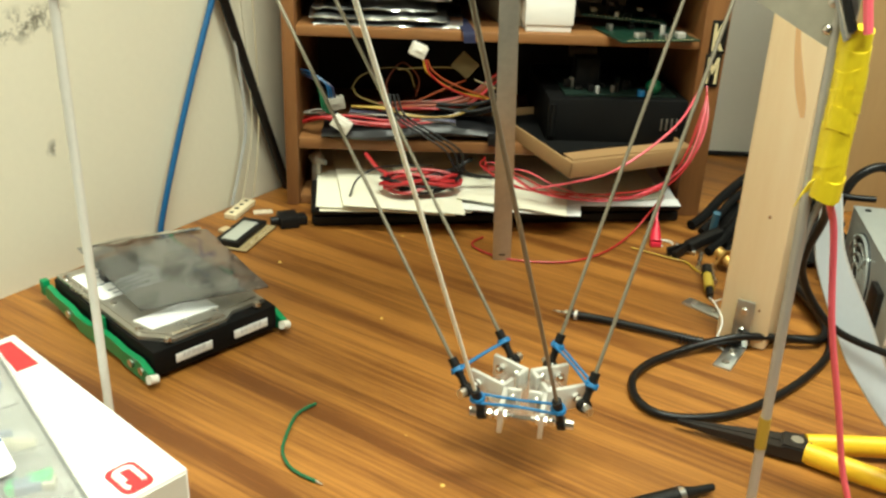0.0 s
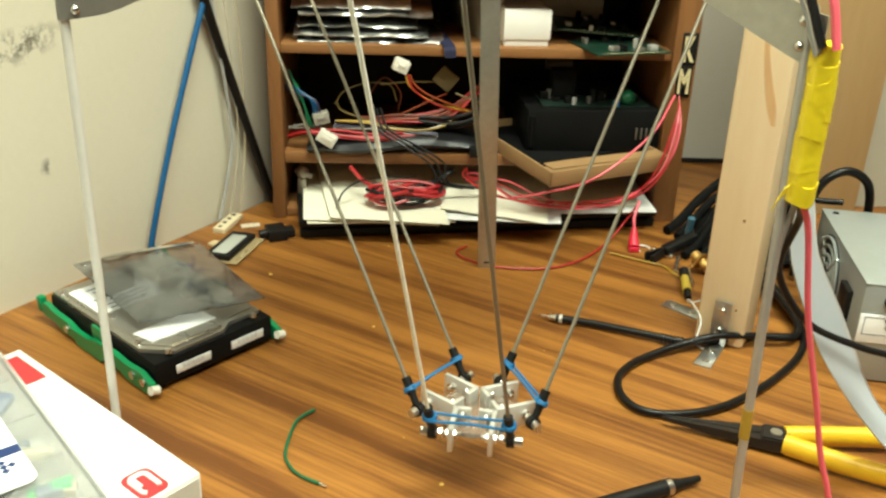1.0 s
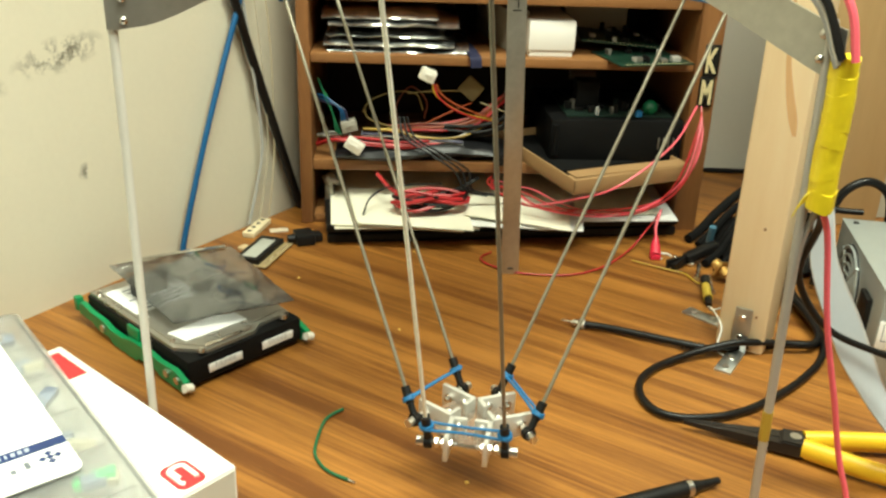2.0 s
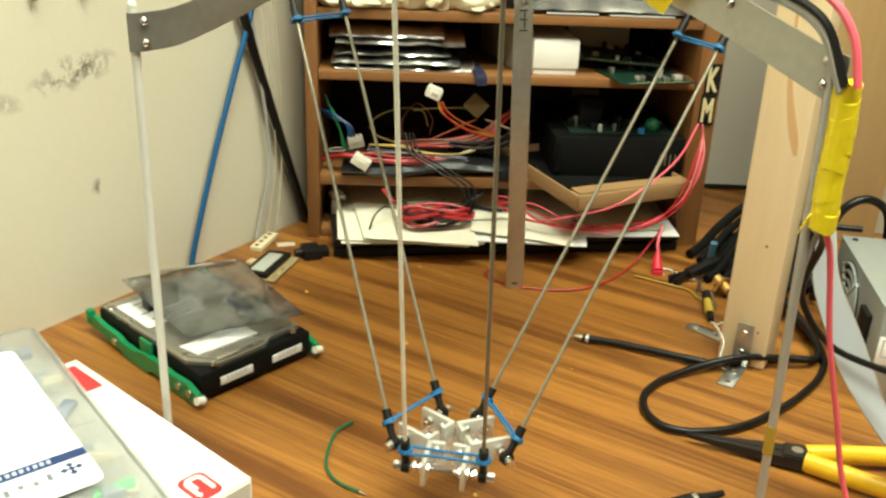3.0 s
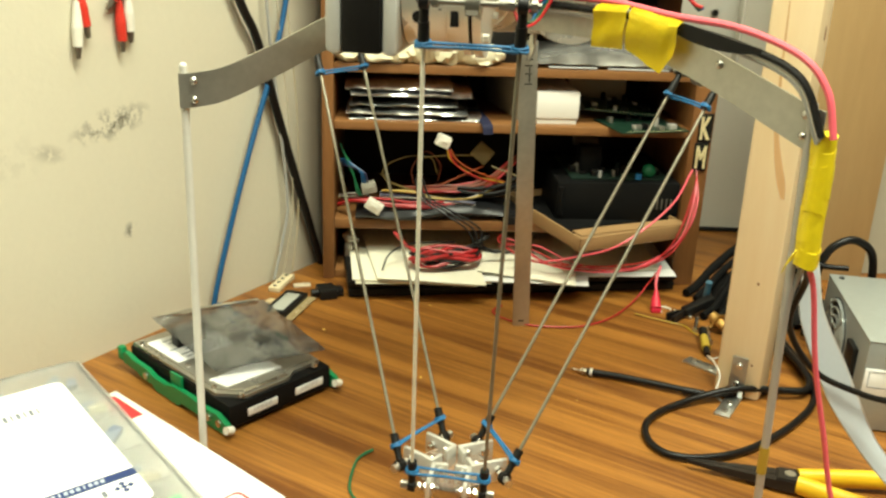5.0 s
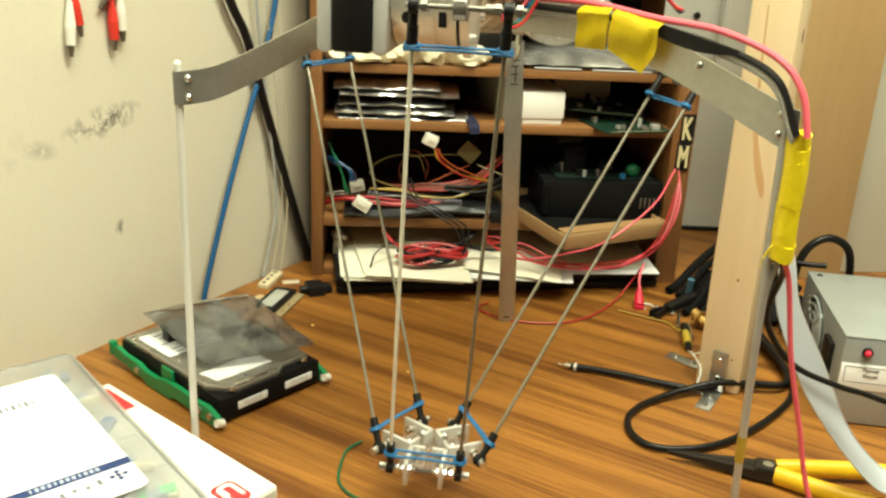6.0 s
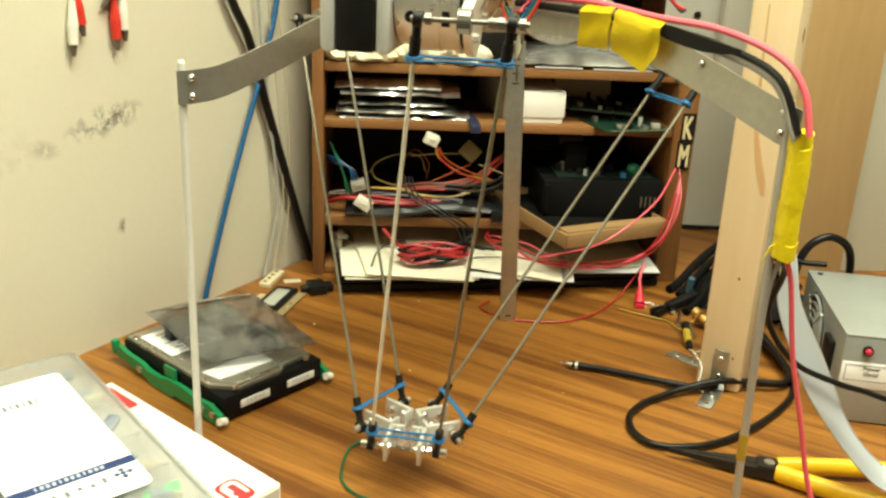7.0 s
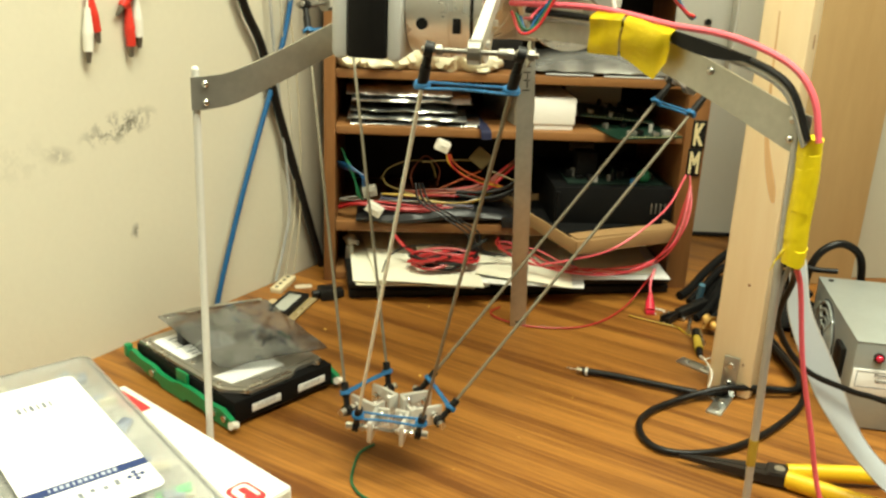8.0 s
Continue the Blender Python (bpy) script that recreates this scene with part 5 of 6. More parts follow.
# ---- hutch: second shelf ----
rnd = random.Random(6)
for k, (z, wide) in enumerate(((0.2005, 0.150), (0.2075, 0.140), (0.2170, 0.128), (0.2290, 0.138), (0.2360, 0.118))):
    bm = B()
    x0 = -0.131 + rnd.uniform(0, 0.008)
    x1, y0 = x0 + wide, 0.984 + rnd.uniform(-0.003, 0.005)
    puffy(bm, [(x0, 1.13, z), (x1, 1.13, z), (x1 + rnd.uniform(-0.004, 0.004), y0, z), (x0 + rnd.uniform(-0.003, 0.003), y0, z)], 0.0050, 40, 26, 0.0026, 20 + k)
    for v in bm.verts:
        lip = max(0.0, (y0 + 0.016 - v.co.y) / 0.016)          # the front rim sags over the bag below
        v.co.z = max(v.co.z - 0.0085 * lip * lip, 0.1925 + k * 0.0012)
    solo("silver_bag", bm, BAG_SILVER, "flat silver antistatic bag in a stack on the shelf", "bag", group="stacked antistatic bags")


def build_white_box():
    b = thing("white_box", "small white cardboard box on the shelf", "box", pose(0.1130, 0.988, 0.192, 0, 0, 3))
    bm = B()
    box(bm, (0, 0.055, 0.0225), (0.050, 0.11, 0.031), 0.001)
    part("lid", bm, CARTON, b)
    bm = B()
    box(bm, (0, 0.056, 0.0045), (0.047, 0.108, 0.009), 0.0008)
    part("base", bm, CARTON, b)
    bm = B()
    box(bm, (0, 0, 0.022), (0.022, 0.13, 0.044), 0.001)
    solo("grey_carton", bm, mat("grey_board", (0.42, 0.39, 0.31), 0.7, 0, 20, 0.1), "grey cardboard carton on the shelf", "box", pose(0.066, 1.075, 0.192, 0, 0, 12))


build_white_box()
bm = B()
box(bm, (0.176, 1.080, 0.2195), (0.072, 0.003, 0.055), 0.0005)
solo("grey_card", bm, mat("grey_card", (0.40, 0.37, 0.30), 0.7, 0, 20, 0.1), "grey card standing on the shelf", "card")
bm = B()
ribbon(bm, [(0.022, 1.06, 0.1940), (0.026, 1.01, 0.1950), (0.029, 0.985, 0.1945), (0.031, 0.970, 0.1925), (0.032, 0.9675, 0.183)], (0.006, 0.001, 0), 0.0015)
solo("dark_blue_strap", bm, mat("navy_fabric", (0.008, 0.010, 0.040), 0.8, 0, 80, 0.2), "dark blue strap hanging over the shelf edge", "strap")


def circuit_card(name, w, d, m, seed, label):
    c = thing(name, label, "circuit board", m)
    bm = B()
    box(bm, (0, 0, 0.0008), (w, d, 0.0016), 0.0002)
    board = part("board", bm, PCB, c)
    r = random.Random(seed)
    for k in range(16):
        bm = B()
        h = r.uniform(0.002, 0.007)
        if k % 4 == 0:
            rod(bm, (0, 0, 0.0016), (0, 0, 0.0016 + h * 1.4), 0.0026, seg=10)
        else:
            box(bm, (0, 0, 0.0016 + h / 2), (r.uniform(0.004, 0.013), r.uniform(0.003, 0.008), h), 0.0003)
        part("component", bm, (BLACK, ALU, BLACK, DARK_METAL, STEEL)[r.randrange(5)], board, "", pose(r.uniform(-w / 2 + 0.008, w / 2 - 0.008), r.uniform(-d / 2 + 0.006, d / 2 - 0.006), 0, 0, 0, r.choice((0, 90))))
    bm = B()
    for k in range(18):
        box(bm, (-w / 2 + 0.008 + k * (w - 0.016) / 17, -d / 2 + 0.002, 0.0018), (0.0012, 0.003, 0.0003))
    part("contacts", bm, GOLD, board)


circuit_card("circuit_board", 0.085, 0.075, pose(0.212, 0.992, 0.1925, 0, 0, 14), 3, "green circuit board lying on the shelf")
circuit_card("circuit_board", 0.090, 0.060, pose(0.196, 1.045, 0.2035, 4, 4, -2), 7, "green circuit board resting on another board")

# ---- hutch: third shelf ----
def build_tray():
    t = thing("cardboard_tray", "brown cardboard tray sticking out of the shelf", "tray", pose(0.1320, 0.8895, 0.0715, 1.6, 0, 23.4))
    W, D, H = 0.150, 0.170, 0.0160
    bm = B()
    box(bm, (W / 2, D / 2, 0.001), (W, D, 0.002))
    part("floor_sheet", bm, CARDBOARD, t)
    for c, s in (((W / 2, 0.0012, H / 2), (W, 0.0024, H)), ((0.0012, D / 2, H / 2), (0.0024, D, H)), ((W / 2, D - 0.0012, H / 2), (W, 0.0024, H)), ((W - 0.0012, D / 2, H / 2), (0.0024, D, H))):
        bm = B()
        box(bm, c, s, 0.0006)
        part("side_wall", bm, CARDBOARD, t)
    bm = B()
    ribbon(bm, [(0.006, 0.016, 0.0158), (0.06, 0.012, 0.0172), (W - 0.004, 0.010, 0.0158)], (0, 0.009, 0), 0.0016)
    part("flap", bm, CARDBOARD, t, "folded cardboard flap")
    # added black slab over the tray floor, in place of the shade there
    bm = B()
    box(bm, (W / 2, 0.106, 0.0055), (W - 0.008, 0.118, 0.0066), 0.001)
    solo("tray_shade_slab", bm, mat("tray_shade_black", (0.006, 0.006, 0.006), 0.9, 0, 60, 0.3, 0.4, spec=0.1), "added black slab standing in for shade in the cardboard tray", "foam", t.matrix_world.copy())
    d = thing("disc_drive", "black metal drive unit with bare circuit parts on top", "drive", pose(0.1330, 0.9640, 0.0800, 0, 0, 2))
    bm = B()
    box(bm, (0.0585, 0.085, 0.0240), (0.147, 0.150, 0.047), 0.0015)
    case = part("case", bm, DARK_METAL, d)
    for k in range(4):
        bm = B()
        box(bm, (0.106 + 0.0055 * k, 0.0095, 0.022), (0.0016, 0.002, 0.013), 0.0003)
        part("slot", bm, NUT, case)
    bm = B()
    rod(bm, (-0.010, 0.008, 0.008), (-0.010, 0.008, 0.042), 0.003, seg=10)
    part("corner_post", bm, DARK_METAL, case)
    bm = B()
    box(bm, (0.062, 0.075, 0.0490), (0.118, 0.110, 0.0016))
    DIM_BOARD = mat("dark_circuit_board", (0.006, 0.018, 0.012), 0.5, 0, 90, 0.35, 0.2)
    part("circuit_board", bm, DIM_BOARD, case, "dark green circuit board")
    r = random.Random(5)
    for k in range(20):
        bm = B()
        h = r.uniform(0.003, 0.011)
        at = (0.010 + 0.0056 * k, 0.026 + r.uniform(0, 0.035), 0.0498)
        if k % 4 == 1:
            rod(bm, at, (at[0], at[1], at[2] + h), r.uniform(0.0022, 0.004), seg=10)
        else:
            box(bm, (at[0], at[1], at[2] + h / 2), (r.uniform(0.003, 0.009), 0.008, h), 0.0005)
        part("component", bm, (BLACK, NUT, BLACK, DIM_BOARD, BLACK, GREY_WIRE, DARK_METAL)[k % 7], case)
    bm = B()
    box(bm, (0.030, 0.055, 0.066), (0.026, 0.022, 0.032), 0.002)
    part("heat_sink", bm, DARK_METAL, case, "black heat sink block")
    bm = B()
    rod(bm, (0.016, 0.085, 0.080), (0.046, 0.085, 0.080), 0.006, seg=14)
    part("capacitor", bm, mat("dull_brown_sleeve", (0.07, 0.05, 0.03), 0.5), case)
    bm = B()
    ball(bm, (0.098, 0.030, 0.057), 0.0085, 14)
    part("green_knob", bm, mat("green_knob", (0.008, 0.12, 0.05), 0.35, 0, 40, 0.1), case, "green plastic knob")
    bm = B()
    rod(bm, (0.083, 0.020, 0.0498), (0.083, 0.020, 0.0555), 0.0040, seg=12)
    part("blue_cap", bm, BLUE_BAND, case)


build_tray()


def build_wire_heap():
    """Bundles of wire on a black cable bag on the third shelf."""
    h = thing("wire_heap", "tangled heap of red, orange and yellow wires on a black bag", "wires", pose(0, 0, 0))
    rnd = random.Random(11)
    # black bag that sags over the shelf's edge
    bm = B()
    rows = []
    for i in range(25):
        u = i / 24
        x = -0.118 + 0.200 * u
        thick = 0.0105 * (math.sin(math.pi * min(1, 0.06 + u * 0.92)) ** 0.6) + 0.001
        low = 0.0765 - 0.0065 * math.exp(-((u - 0.30) / 0.22) ** 2)
        front = 0.9690 + 0.010 * u
        ring = []
        for k in range(14):
            a = 2 * math.pi * k / 14
            w = 1 + 0.22 * noise.noise(Vector((u * 7, math.cos(a) * 1.3, math.sin(a) * 1.3)))
            y = front + 0.030 * (1 - math.cos(a)) * w
            z = low + thick * (1 + math.sin(a)) * w
            if y > HY - 0.001:
                z = max(z, 0.0757)
            ring.append(bm.verts.new((x, y, z)))
        rows.append(ring)
    for a, b in zip(rows, rows[1:]):
        for k in range(14):
            bm.faces.new((a[k], a[(k + 1) % 14], b[(k + 1) % 14], b[k]))
    bm.faces.new(rows[0]), bm.faces.new(rows[-1])
    part("black_bag", bm, mat("black_film", (0.007, 0.007, 0.008), 0.38, 0, 30, 0.3, 0.3), h, "black plastic bag under the wires")

    def bundle(pts, count, spread, r, mats):
        for k in range(count):
            off = Vector((0, rnd.uniform(-1, 1), rnd.uniform(-1, 1))) * spread
            bm = B()
            tube(bm, [Vector(p) + off + Vector([rnd.uniform(-1, 1) * spread * 0.45 for _ in range(3)]) for p in pts], r * rnd.uniform(0.85, 1.1), 6, 6)
            part("wire", bm, mats[k % len(mats)], h)
    BROWN = mat("brown_red_wire", (0.20, 0.045, 0.018), 0.45, 0, 60, 0.15)
    OLIVE = mat("olive_wire", (0.16, 0.11, 0.03), 0.5)
    VIOLET = mat("dark_violet_wire", (0.035, 0.03, 0.07), 0.45)
    bundle([(-0.139, 1.000, 0.088), (-0.118, 0.985, 0.097), (-0.085, 0.981, 0.0945), (-0.050, 0.979, 0.0930), (-0.020, 0.982, 0.0925), (0.008, 0.990, 0.0945)], 8, 0.0030, 0.0014, (RED_WIRE, RED_WIRE, PINK_WIRE, RED_WIRE))
    bundle([(-0.088, 0.992, 0.1060), (-0.050, 0.986, 0.1065), (-0.030, 0.984, 0.1010), (0.005, 0.986, 0.0990), (0.030, 0.992, 0.1040), (0.055, 1.010, 0.1130)], 3, 0.0016, 0.0013, (YELLOW_WIRE, YELLOW_WIRE, WHITE_WIRE))
    bundle([(-0.090, 0.994, 0.1015), (-0.050, 0.990, 0.1015), (-0.020, 0.986, 0.0985), (0.010, 0.985, 0.0965), (0.022, 0.984, 0.0955)], 5, 0.0022, 0.0012, (VIOLET, GREY_WIRE, WHITE_WIRE, VIOLET, GREY_WIRE))
    bundle([(-0.060, 1.010, 0.1000), (-0.025, 1.002, 0.1065), (0.010, 1.000, 0.1100), (0.040, 1.002, 0.1180), (0.060, 1.010, 0.1330), (0.080, 1.030, 0.1450)], 10, 0.0042, 0.0014, (BROWN, RED_WIRE, BROWN, ORANGE_WIRE))
    bundle([(0.000, 1.004, 0.104), (0.040, 0.996, 0.106), (0.070, 0.996, 0.118), (0.084, 1.010, 0.140)], 5, 0.0050, 0.0020, (BLACK, RUBBER))
    bundle([(-0.138, 0.996, 0.098), (-0.120, 0.988, 0.103), (-0.100, 0.990, 0.100)], 5, 0.0040, 0.0009, (WHITE_WIRE, OLIVE, BLACK, GREY_WIRE))
    # thin stiff loops standing up behind
    for pts, c in (([(-0.090, 1.02, 0.118), (-0.080, 1.02, 0.132), (-0.055, 1.02, 0.1420), (-0.030, 1.02, 0.140), (-0.022, 1.02, 0.122)], OLIVE),
                   ([(-0.088, 1.01, 0.124), (-0.082, 1.008, 0.114), (-0.060, 1.00, 0.108), (-0.045, 0.996, 0.104)], OLIVE),
                   ([(-0.040, 1.01, 0.143), (-0.015, 1.01, 0.146), (0.020, 1.012, 0.1465), (0.040, 1.012, 0.142)], OLIVE),
                   ([(-0.050, 1.03, 0.105), (-0.052, 1.03, 0.125), (-0.036, 1.03, 0.146), (-0.018, 1.03, 0.130), (-0.020, 1.03, 0.110)], BROWN),
                   ([(-0.020, 1.00, 0.112), (0.0, 1.00, 0.122), (0.020, 1.00, 0.1320), (0.032, 1.01, 0.134)], ORANGE_WIRE),
                   ([(0.040, 0.99, 0.140), (0.060, 0.985, 0.134), (0.082, 0.985, 0.126)], OLIVE)):
        bm = B()
        tube(bm, pts, 0.0010, 6)
        part("loop", bm, c, h)
    for k, (c, dz) in enumerate(((YELLOW_WIRE, 0.0), (RED_WIRE, -0.002), (ORANGE_WIRE, 0.003))):
        cable("lead", [(-0.014 + 0.0022 * k, 0.964, 0.1655), (-0.010 + 0.0026 * k, 0.964, 0.154 + dz * 0.6), (0.004 + 0.002 * k, 0.968, 0.142 + dz), (0.020 + 0.003 * k, 0.976, 0.1320 + dz), (0.040, 0.988, 0.124 + dz), (0.066, 1.006, 0.114)], 0.0011, c, "", parent=h, seg=6)
    for at, rot, w, c in (((-0.0190, 0.9630, 0.1750), (0, 24, 10), 0.016, WHITE_PLASTIC), ((-0.0960, 0.966, 0.0955), (0, 30, -10), 0.020, WHITE_PLASTIC), ((-0.1030, 0.985, 0.1120), (0, -12, 8), 0.017, mat("grey_nylon", (0.30, 0.28, 0.23), 0.5))):
        bm = B()
        box(bm, (0, 0, 0), (w, 0.010, 0.0125), 0.0008)
        box(bm, (0, -0.0052, 0.001), (w * 0.5, 0.0016, 0.004), 0.0004)
        for i in range(4):
            rod(bm, (-w * 0.36 + w * 0.24 * i, 0, 0.006), (-w * 0.36 + w * 0.24 * i, 0, 0.0078), 0.0013, seg=6)
        part("plug_body", bm, c, h, "white nylon plug" if c is WHITE_PLASTIC else "grey nylon plug", pose(*at, *rot))
    for k in range(3):
        cable("lead", [(-0.142, 1.004 + 0.004 * k, 0.142 - 0.004 * k), (-0.128, 0.988, 0.1425 - 0.003 * k), (-0.113 + 0.002 * k, 0.982, 0.132), (-0.110 + 0.003 * k, 0.984, 0.116), (-0.104, 0.988, 0.100)], 0.0010, BLUE_CABLE if k < 2 else VIOLET, "", parent=h, seg=6)
    for k in range(2):
        cable("lead", [(-0.137 + 0.003 * k, 1.000, 0.160 - 0.010 * k), (-0.128 + 0.002 * k, 0.988, 0.142), (-0.120, 0.984, 0.124), (-0.117 + 0.003 * k, 0.982, 0.108), (-0.110, 0.984, 0.100)], 0.0010, GREEN_WIRE, "", parent=h, seg=6)
    bm = B()
    box(bm, (0, 0, 0), (0.023, 0.004, 0.021), 0.002)
    part("tag", bm, mat("olive_tag", (0.20, 0.16, 0.07), 0.7), h, "dull olive tag", pose(0.031, 1.012, 0.150, 0, 40, 0))
    for k in range(3):
        cable("lead", [(-0.048 + 0.004 * k, 0.990, 0.122), (-0.042 + 0.006 * k, 0.972, 0.104), (-0.012 + 0.008 * k, 0.963, 0.087), (0.012 + 0.008 * k, 0.958, 0.072), (0.026 + 0.004 * k, 0.952, 0.052), (0.050 + 0.012 * k, 0.962, 0.042)], 0.0013, BLACK, "", parent=h, seg=6)
    bm = B()
    box(bm, (0.0660, 0.9715, 0.0810), (0.019, 0.012, 0.0105), 0.001)
    part("black_plug", bm, BLACK, h)


build_wire_heap()

# ---- hutch: bottom compartment ----
def build_bottom():
    l = thing("black_binder", "flat black plastic case under a pile of papers", "case", pose(-0.124, 0.9175, 0, 0, 0, 6.0))
    bm = B()
    box(bm, (0.197, 0.066, 0.0055), (0.392, 0.132, 0.011), 0.003)
    part("lower_half", bm, BLACK, l)
    bm = B()
    box(bm, (0.197, 0.067, 0.0165), (0.394, 0.134, 0.009), 0.003)
    part("upper_half", bm, BLACK, l)


build_bottom()


def sheet(corners, sag, seed, label):
    bm = B()
    puffy(bm, corners, 0.0006, 12, 10, sag, seed, 0.2)
    solo("paper_sheet", bm, PAPER if seed % 2 else WHITE_PAPER, label, "paper", group="papers in the hutch")


sheet([(-0.133, 1.085, 0.0245), (0.048, 1.08, 0.0245), (0.040, 0.912, 0.0232), (-0.114, 0.905, 0.0230)], 0.0006, 1, "cream paper sheet on a black case")
sheet([(-0.133, 1.085, 0.0270), (0.030, 1.08, 0.0275), (0.022, 0.898, 0.0250), (-0.118, 0.909, 0.0262)], 0.0012, 3, "cream paper sheet on a black case")
sheet([(-0.120, 1.09, 0.0310), (0.020, 1.09, 0.0305), (0.032, 0.8935, 0.0282), (-0.090, 0.905, 0.0300)], 0.0012, 5, "cream paper sheet on a black case")
sheet([(0.020, 1.10, 0.0265), (0.180, 1.10, 0.0265), (0.150, 0.906, 0.0250), (0.020, 0.9120, 0.0265)], 0.0012, 2, "white paper sheet on a black case")
sheet([(0.045, 1.09, 0.0300), (0.165, 1.10, 0.0310), (0.134, 0.897, 0.0285), (0.025, 0.930, 0.0315)], 0.0014, 7, "cream paper sheet on a black case")
sheet([(0.140, 1.10, 0.0255), (0.262, 1.06, 0.0255), (0.262, 0.942, 0.0245), (0.130, 0.932, 0.0255)], 0.0008, 4, "white paper sheet on a black case")
sheet([(0.155, 1.09, 0.0285), (0.245, 1.09, 0.0290), (0.246, 0.955, 0.0275), (0.150, 0.940, 0.0290)], 0.0012, 9, "greyish paper sheet on a black case")


def build_coil():
    c = thing("wire_coil", "coil of red and black twin wire on papers", "wire", pose(-0.012, 0.944, 0.0365, 0, 0, 12))
    rnd = random.Random(3)
    for k in range(9):
        w, d = 0.040 + rnd.uniform(-0.007, 0.003), 0.022 + rnd.uniform(-0.008, 0.004)
        bm = B()
        z = 0.0010 * k
        tube(bm, [(w * math.cos(a) * (1 - 0.25 * math.sin(a) ** 2), d * math.sin(a) * (0.55 + 0.45 * abs(math.cos(a))) + 0.004 * math.cos(2 * a + k), z + 0.006 * math.cos(a + k) ** 2) for a in [j * 2 * math.pi / 14 for j in range(15)]], 0.0020, 6)
        part("turn", bm, RED_WIRE if k % 3 else BLACK, c)
    bm = B()
    tube(bm, [(0.001 + 0.006 * math.cos(a), 0.016 * math.sin(a), 0.006 + 0.009 * math.cos(a + 1.57)) for a in [j * 2 * math.pi / 8 for j in range(9)]], 0.0018, 6)
    part("tie", bm, BLACK, c)
    cable("tail", [(-0.030, 0.010, 0.010), (-0.042, 0.026, 0.014), (-0.052, 0.044, 0.024)], 0.0022, RED_WIRE, "", parent=c, seg=6)
    cable("tail", [(0.020, 0.010, 0.010), (0.044, 0.024, 0.012), (0.062, 0.032, 0.018)], 0.0022, BLACK, "", parent=c, seg=6)
    bm = B()
    ball(bm, (0, 0, 0), 0.012, 12)
    for v in bm.verts:
        v.co = Vector((v.co.x * 1.6, v.co.y, v.co.z * 0.45))
    solo("clear_packet", bm, mat("cloudy_film", (0.50, 0.46, 0.34), 0.3, 0, 50, 0.15), "small cloudy plastic packet on papers", "packet", pose(-0.026, 1.000, 0.0365))


build_coil()
cable("thin_black_wire", [(-0.085, 0.925, 0.032), (-0.078, 0.935, 0.047), (-0.06, 0.95, 0.054), (-0.035, 0.965, 0.052), (0.0, 0.975, 0.050)], 0.0010, BLACK, "thin black wire over the papers", "wire", seg=6)
bm = B()
ball(bm, (-0.126, 1.0, 0.045), 0.008, 10)
rod(bm, (-0.1335, 1.0, 0.047), (-0.116, 0.99, 0.044), 0.003, seg=8)
box(bm, (-0.127, 1.003, 0.0235), (0.010, 0.012, 0.030), 0.002)
solo("metal_fitting", bm, STEEL, "small dull metal fitting in the hutch", "fitting")

# ---- red leads by the hutch ----
rl = random.Random(21)
for k in range(6):
    j, w = 0.0042 * k, [rl.uniform(-0.006, 0.006) for _ in range(8)]
    cable("red_lead", [(0.277, 0.968 - 0.001 * k, 0.1475 - 0.001 * k), (0.2760 - j * 0.35, 0.945, 0.122 + w[0]), (0.2640 - j * 0.8, 0.928 + w[1], 0.0860 - j * 0.6), (0.236 - j, 0.924 + w[2], 0.056 - j * 0.7), (0.186 - j, 0.920 + w[3], 0.0400 + w[4] * 0.7), (0.131 - 2 * j, 0.925 + w[5], 0.0440 + w[6] * 0.6), (0.092 - 2 * j, 0.940, 0.0600 + w[7]), (0.055, 0.975, 0.046 + 0.003 * k)], 0.00075, PINK_WIRE if k % 3 == 0 else RED_WIRE, "thin red lead draped in the hutch", "wire", group="red leads", seg=6)
cable("red_lead", [(0.272, 0.966, 0.148), (0.232, 0.905, 0.122), (0.172, 0.872, 0.088), (0.130, 0.90, 0.062), (0.10, 0.93, 0.044)], 0.0012, PINK_WIRE, "thin red lead draped in the hutch", "wire", group="red leads", seg=6)
cable("red_lead", [(0.236, 0.925, 0.044), (0.2290, 0.912, 0.030), (0.2285, 0.906, 0.021)], 0.0016, PINK_WIRE, "thin red lead draped in the hutch", "wire", group="red leads", seg=6)
cable("red_lead", [(0.236, 0.925, 0.042), (0.222, 0.925, 0.018), (0.200, 0.905, 0.0035), (0.165, 0.866, 0.0020), (0.1256, 0.846, 0.0018), (0.0754, 0.849, 0.0018), (0.047, 0.868, 0.0018), (0.040, 0.885, 0.0018), (0.052, 0.9, 0.0018)], 0.0010, RED_WIRE, "thin red lead looped on the desk", "wire", group="red leads", seg=6)
rc = thing("red_clip", "red clip boot standing on the desk", "clip", pose(0.2265, 0.8965, 0, 0, 0, 0))
bm = B()
rod(bm, (0, -0.004, 0.0045), (0.001, 0.004, 0.012), 0.0062, 0.0050, 14)
rod(bm, (0.001, 0.004, 0.012), (0.002, 0.009, 0.022), 0.0050, 0.0020, 14)
box(bm, (0, -0.004, 0.003), (0.011, 0.009, 0.006), 0.0015)
part("boot", bm, mat("bright_red_vinyl", (0.62, 0.02, 0.05), 0.4, 0, 50, 0.1), rc)

# ---- plugs and clips between hutch and stud ----
DULL_RUBBER = mat("dull_black_rubber", (0.0045, 0.0042, 0.004), 0.75, 0, 60, 0.3, 0.15, spec=0.12)


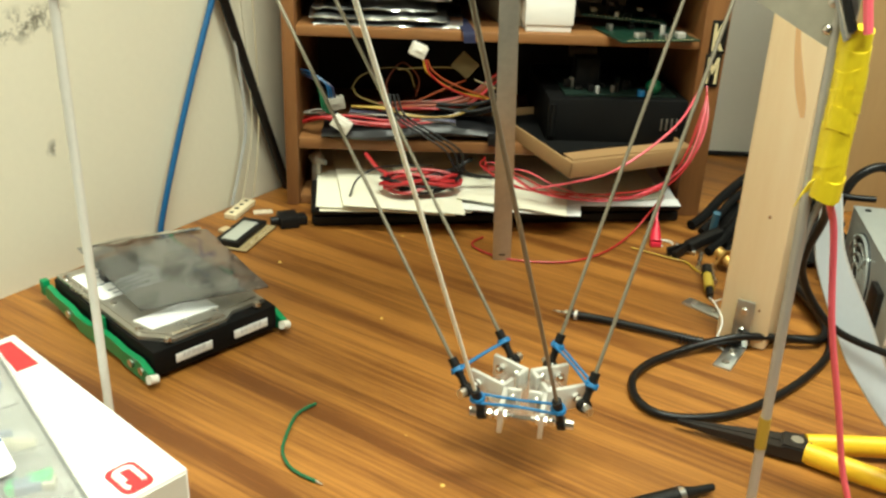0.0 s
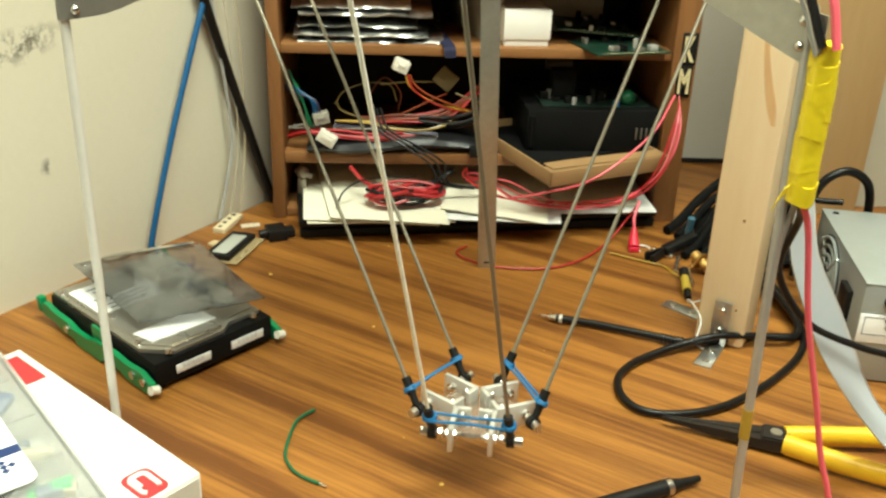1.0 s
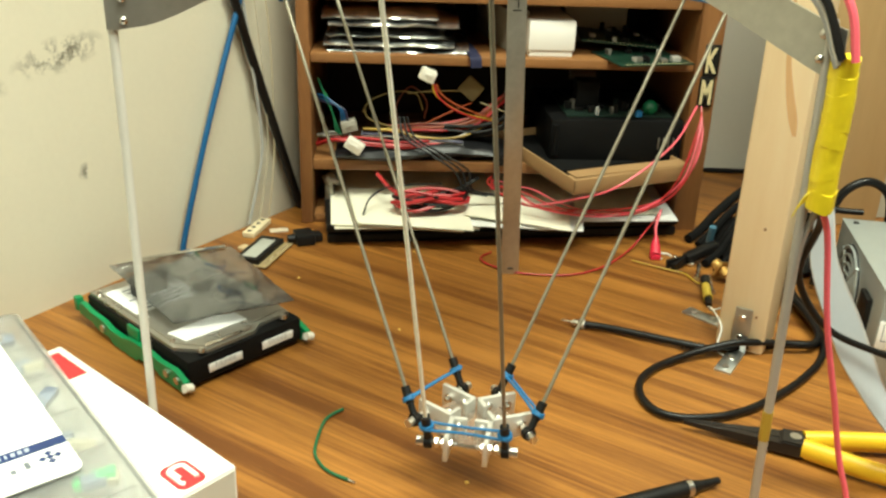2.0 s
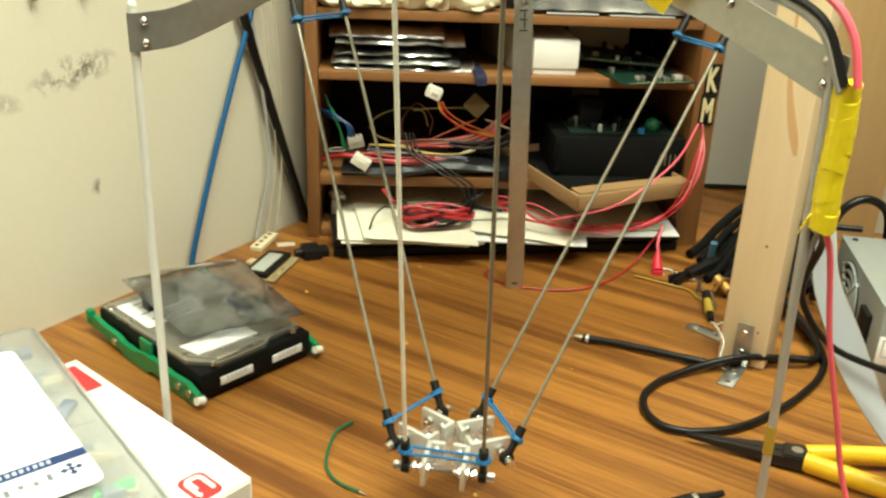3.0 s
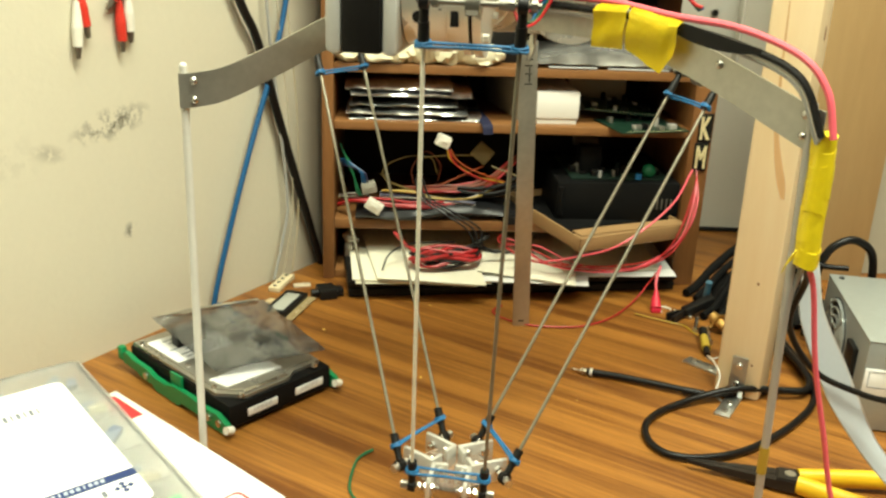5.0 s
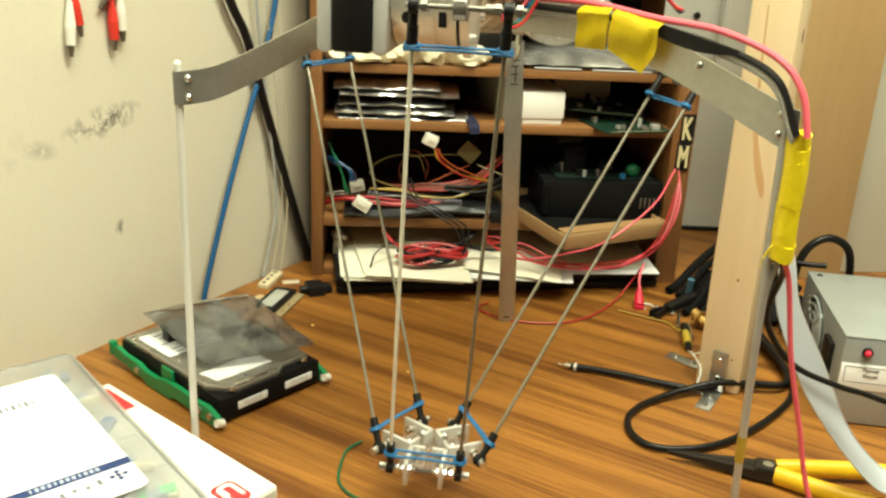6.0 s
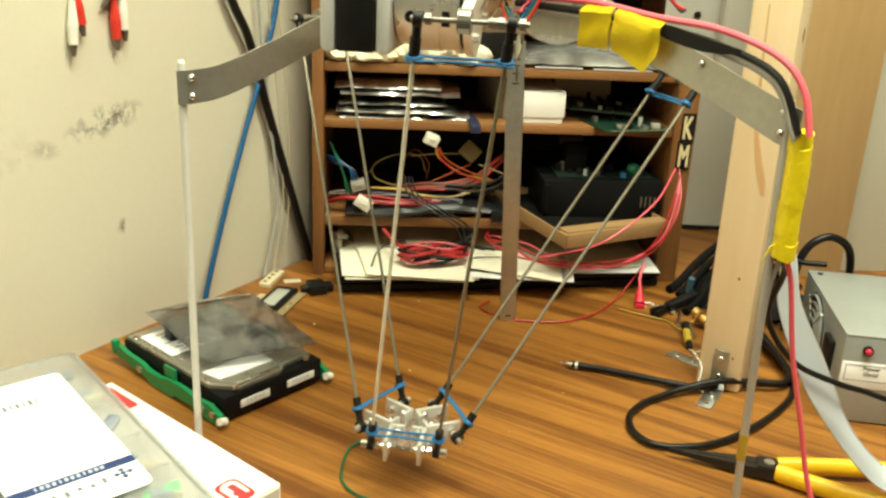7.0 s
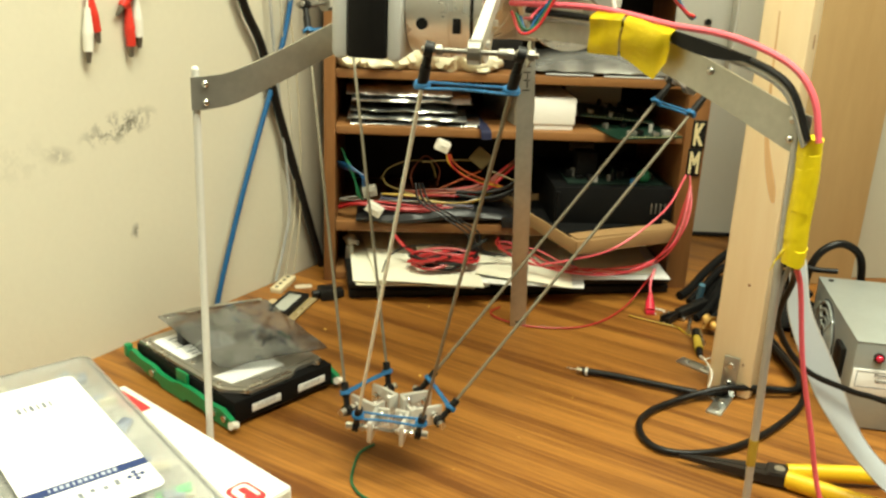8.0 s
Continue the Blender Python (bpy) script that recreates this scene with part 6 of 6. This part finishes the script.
def build_plugs():
    for k in range(7):
        x, y, r = 0.286 + 0.007 * (k % 4), 0.948 - 0.016 * k, 0.0052 - 0.0006 * (k % 3)
        pts = [(x - 0.012, y - 0.012, r + 0.0005), (x + 0.006, y + 0.004, 0.010 + 0.003 * (k % 2)), (x + 0.030, y + 0.018, 0.030 + 0.004 * (k % 3)), (x + 0.062, y + 0.030, 0.050 - 0.003 * k), (x + 0.095, y + 0.034, 0.044 - 0.003 * k), (x + 0.125, y + 0.030, 0.012)]
        cable("black_test_lead", pts, r, DULL_RUBBER, "black test lead bunched on the desk", "cable", group="bunched leads", seg=8)
    bm = B()
    puffy(bm, [(0.310, 0.970, 0.010), (0.42, 0.970, 0.012), (0.40, 0.845, 0.012), (0.292, 0.850, 0.004)], 0.052, 18, 16, 0.012, 31)
    for v in bm.verts:
        v.co.z = max(v.co.z, 0.0006)
    solo("black_pouch", bm, mat("black_nylon", (0.006, 0.0055, 0.005), 0.75, 0, 60, 0.3, 0.4, spec=0.2), "crumpled black nylon pouch on the desk", "pouch")
    cable("black_wall_cable", [(0.296, 1.180, 0.0034), (0.36, 1.184, 0.0034), (0.44, 1.182, 0.0034), (0.54, 1.186, 0.0034)], 0.0032, RUBBER, "black cable along the foot of the wall", seg=8)
    c = thing("black_clip", "large black plastic test clip", "clip", pose(0.262, 0.880, 0.010, 0, -10, 28))
    bm = B()
    box(bm, (0.012, 0, 0), (0.044, 0.011, 0.010), 0.002)
    part("body", bm, BLACK, c)
    for s in (-1, 1):
        bm = B()
        prism(bm, [(-0.010, s * 0.002), (-0.030, s * 0.007), (-0.032, s * 0.003), (-0.012, s * 0.0)], -0.004, 0.004)
        part("jaw", bm, BLACK, c)
    bm = B()
    rod(bm, (0, 0, 0), (0, 0, 0.020), 0.0038, seg=12)
    solo("blue_connector", bm, mat("blue_grey_vinyl", (0.05, 0.13, 0.19), 0.45), "small blue-grey connector on a lead", "connector", pose(0.288, 0.908, 0.014, 12, 0, 0))
    for (x, y, z, rz), L in (((0.262, 0.8555, 0.003, 70), 0.026), ((0.2655, 0.826, 0.004, 80), 0.026), ((0.252, 0.882, 0.003, 140), 0.016)):
        bm = B()
        rod(bm, (-L / 2, 0, 0), (L / 2, 0, 0.002), 0.0021, seg=10)
        rod(bm, (-L / 2, 0, 0), (-L / 2 - 0.006, 0, 0), 0.0030, seg=10)
        solo("banana_plug", bm, ZINC, "bright metal banana plug on the desk", "plug", pose(x, y, z, 0, 0, rz), "banana plugs")
    b = thing("brass_connector", "square brass coaxial connector", "connector", pose(0.281, 0.842, 0.013, 20, 15, 35))
    bm = B()
    box(bm, (0, 0, 0), (0.017, 0.003, 0.017), 0.0005)
    BRASS = mat("worn_brass", (0.62, 0.40, 0.13), 0.32, 1.0, 60, 0.15)
    part("flange", bm, BRASS, b)
    bm = B()
    rod(bm, (0, -0.010, 0), (0, 0.010, 0), 0.0055, seg=16)
    part("barrel", bm, BRASS, b)
    y = thing("yellow_plug", "yellow plug with a black tip", "plug", pose(0.2545, 0.8035, 0.0055, 0, 0, 80))
    bm = B()
    rod(bm, (-0.014, 0, 0), (0.010, 0, 0.003), 0.0048, 0.0040, 14)
    part("grip", bm, mat("yellow_plug_plastic", (0.46, 0.33, 0.04), 0.4), y)
    bm = B()
    rod(bm, (-0.014, 0, 0), (-0.024, 0, -0.002), 0.0036, 0.003, 12)
    part("tip", bm, BLACK, y, "black tip")
    bm = B()
    rod(bm, (0.010, 0, 0.003), (0.020, 0, 0.006), 0.0048, seg=12)
    part("sleeve", bm, BLACK, y)
    cable("yellow_wire", [(0.200, 0.884, 0.0018), (0.218, 0.872, 0.0018), (0.2372, 0.8602, 0.0018), (0.2480, 0.853, 0.0018), (0.2525, 0.837, 0.0020), (0.2565, 0.826, 0.0030), (0.2565, 0.817, 0.0060)], 0.0009, YELLOW_WIRE, "thin yellow wire on the desk", "wire", seg=6)
    cable("white_thin_wire", [(0.262, 0.779, 0.0015), (0.2475, 0.765, 0.006), (0.2365, 0.745, 0.020), (0.2345, 0.725, 0.026), (0.2375, 0.709, 0.018), (0.2315, 0.698, 0.004), (0.236, 0.690, 0.0012)], 0.0008, WHITE_WIRE, "thin white wire by the stud", "wire", seg=6)
    bm = B()
    tube(bm, [(0.008 * math.cos(a), 0.008 * math.sin(a), 0.0012) for a in [k * math.pi / 6 for k in range(9)]], 0.0012, 6)
    solo("white_hook", bm, WHITE_PLASTIC, "small white wire hook on the desk", "hook", pose(0.2375, 0.897, 0))


build_plugs()

def motions():
    times = [k * 0.25 for k in range(33)]
    spots = [(t, platform_at(t)) for t in times]
    walk(platform, [(t, Matrix.Translation(c)) for t, c in spots])
    for (arm, s), ob in forearms.items():
        walk(ob, [(t, forearm_pose(arm, s, c)) for t, c in spots])
    for (arm, upper), ob in bands.items():
        walk(ob, [(t, band_pose(arm, c, upper)) for t, c in spots])
    for arm, ob in upper_arms.items():
        walk(ob, [(t, upper_arm_pose(arm, c)) for t, c in spots])


motions()
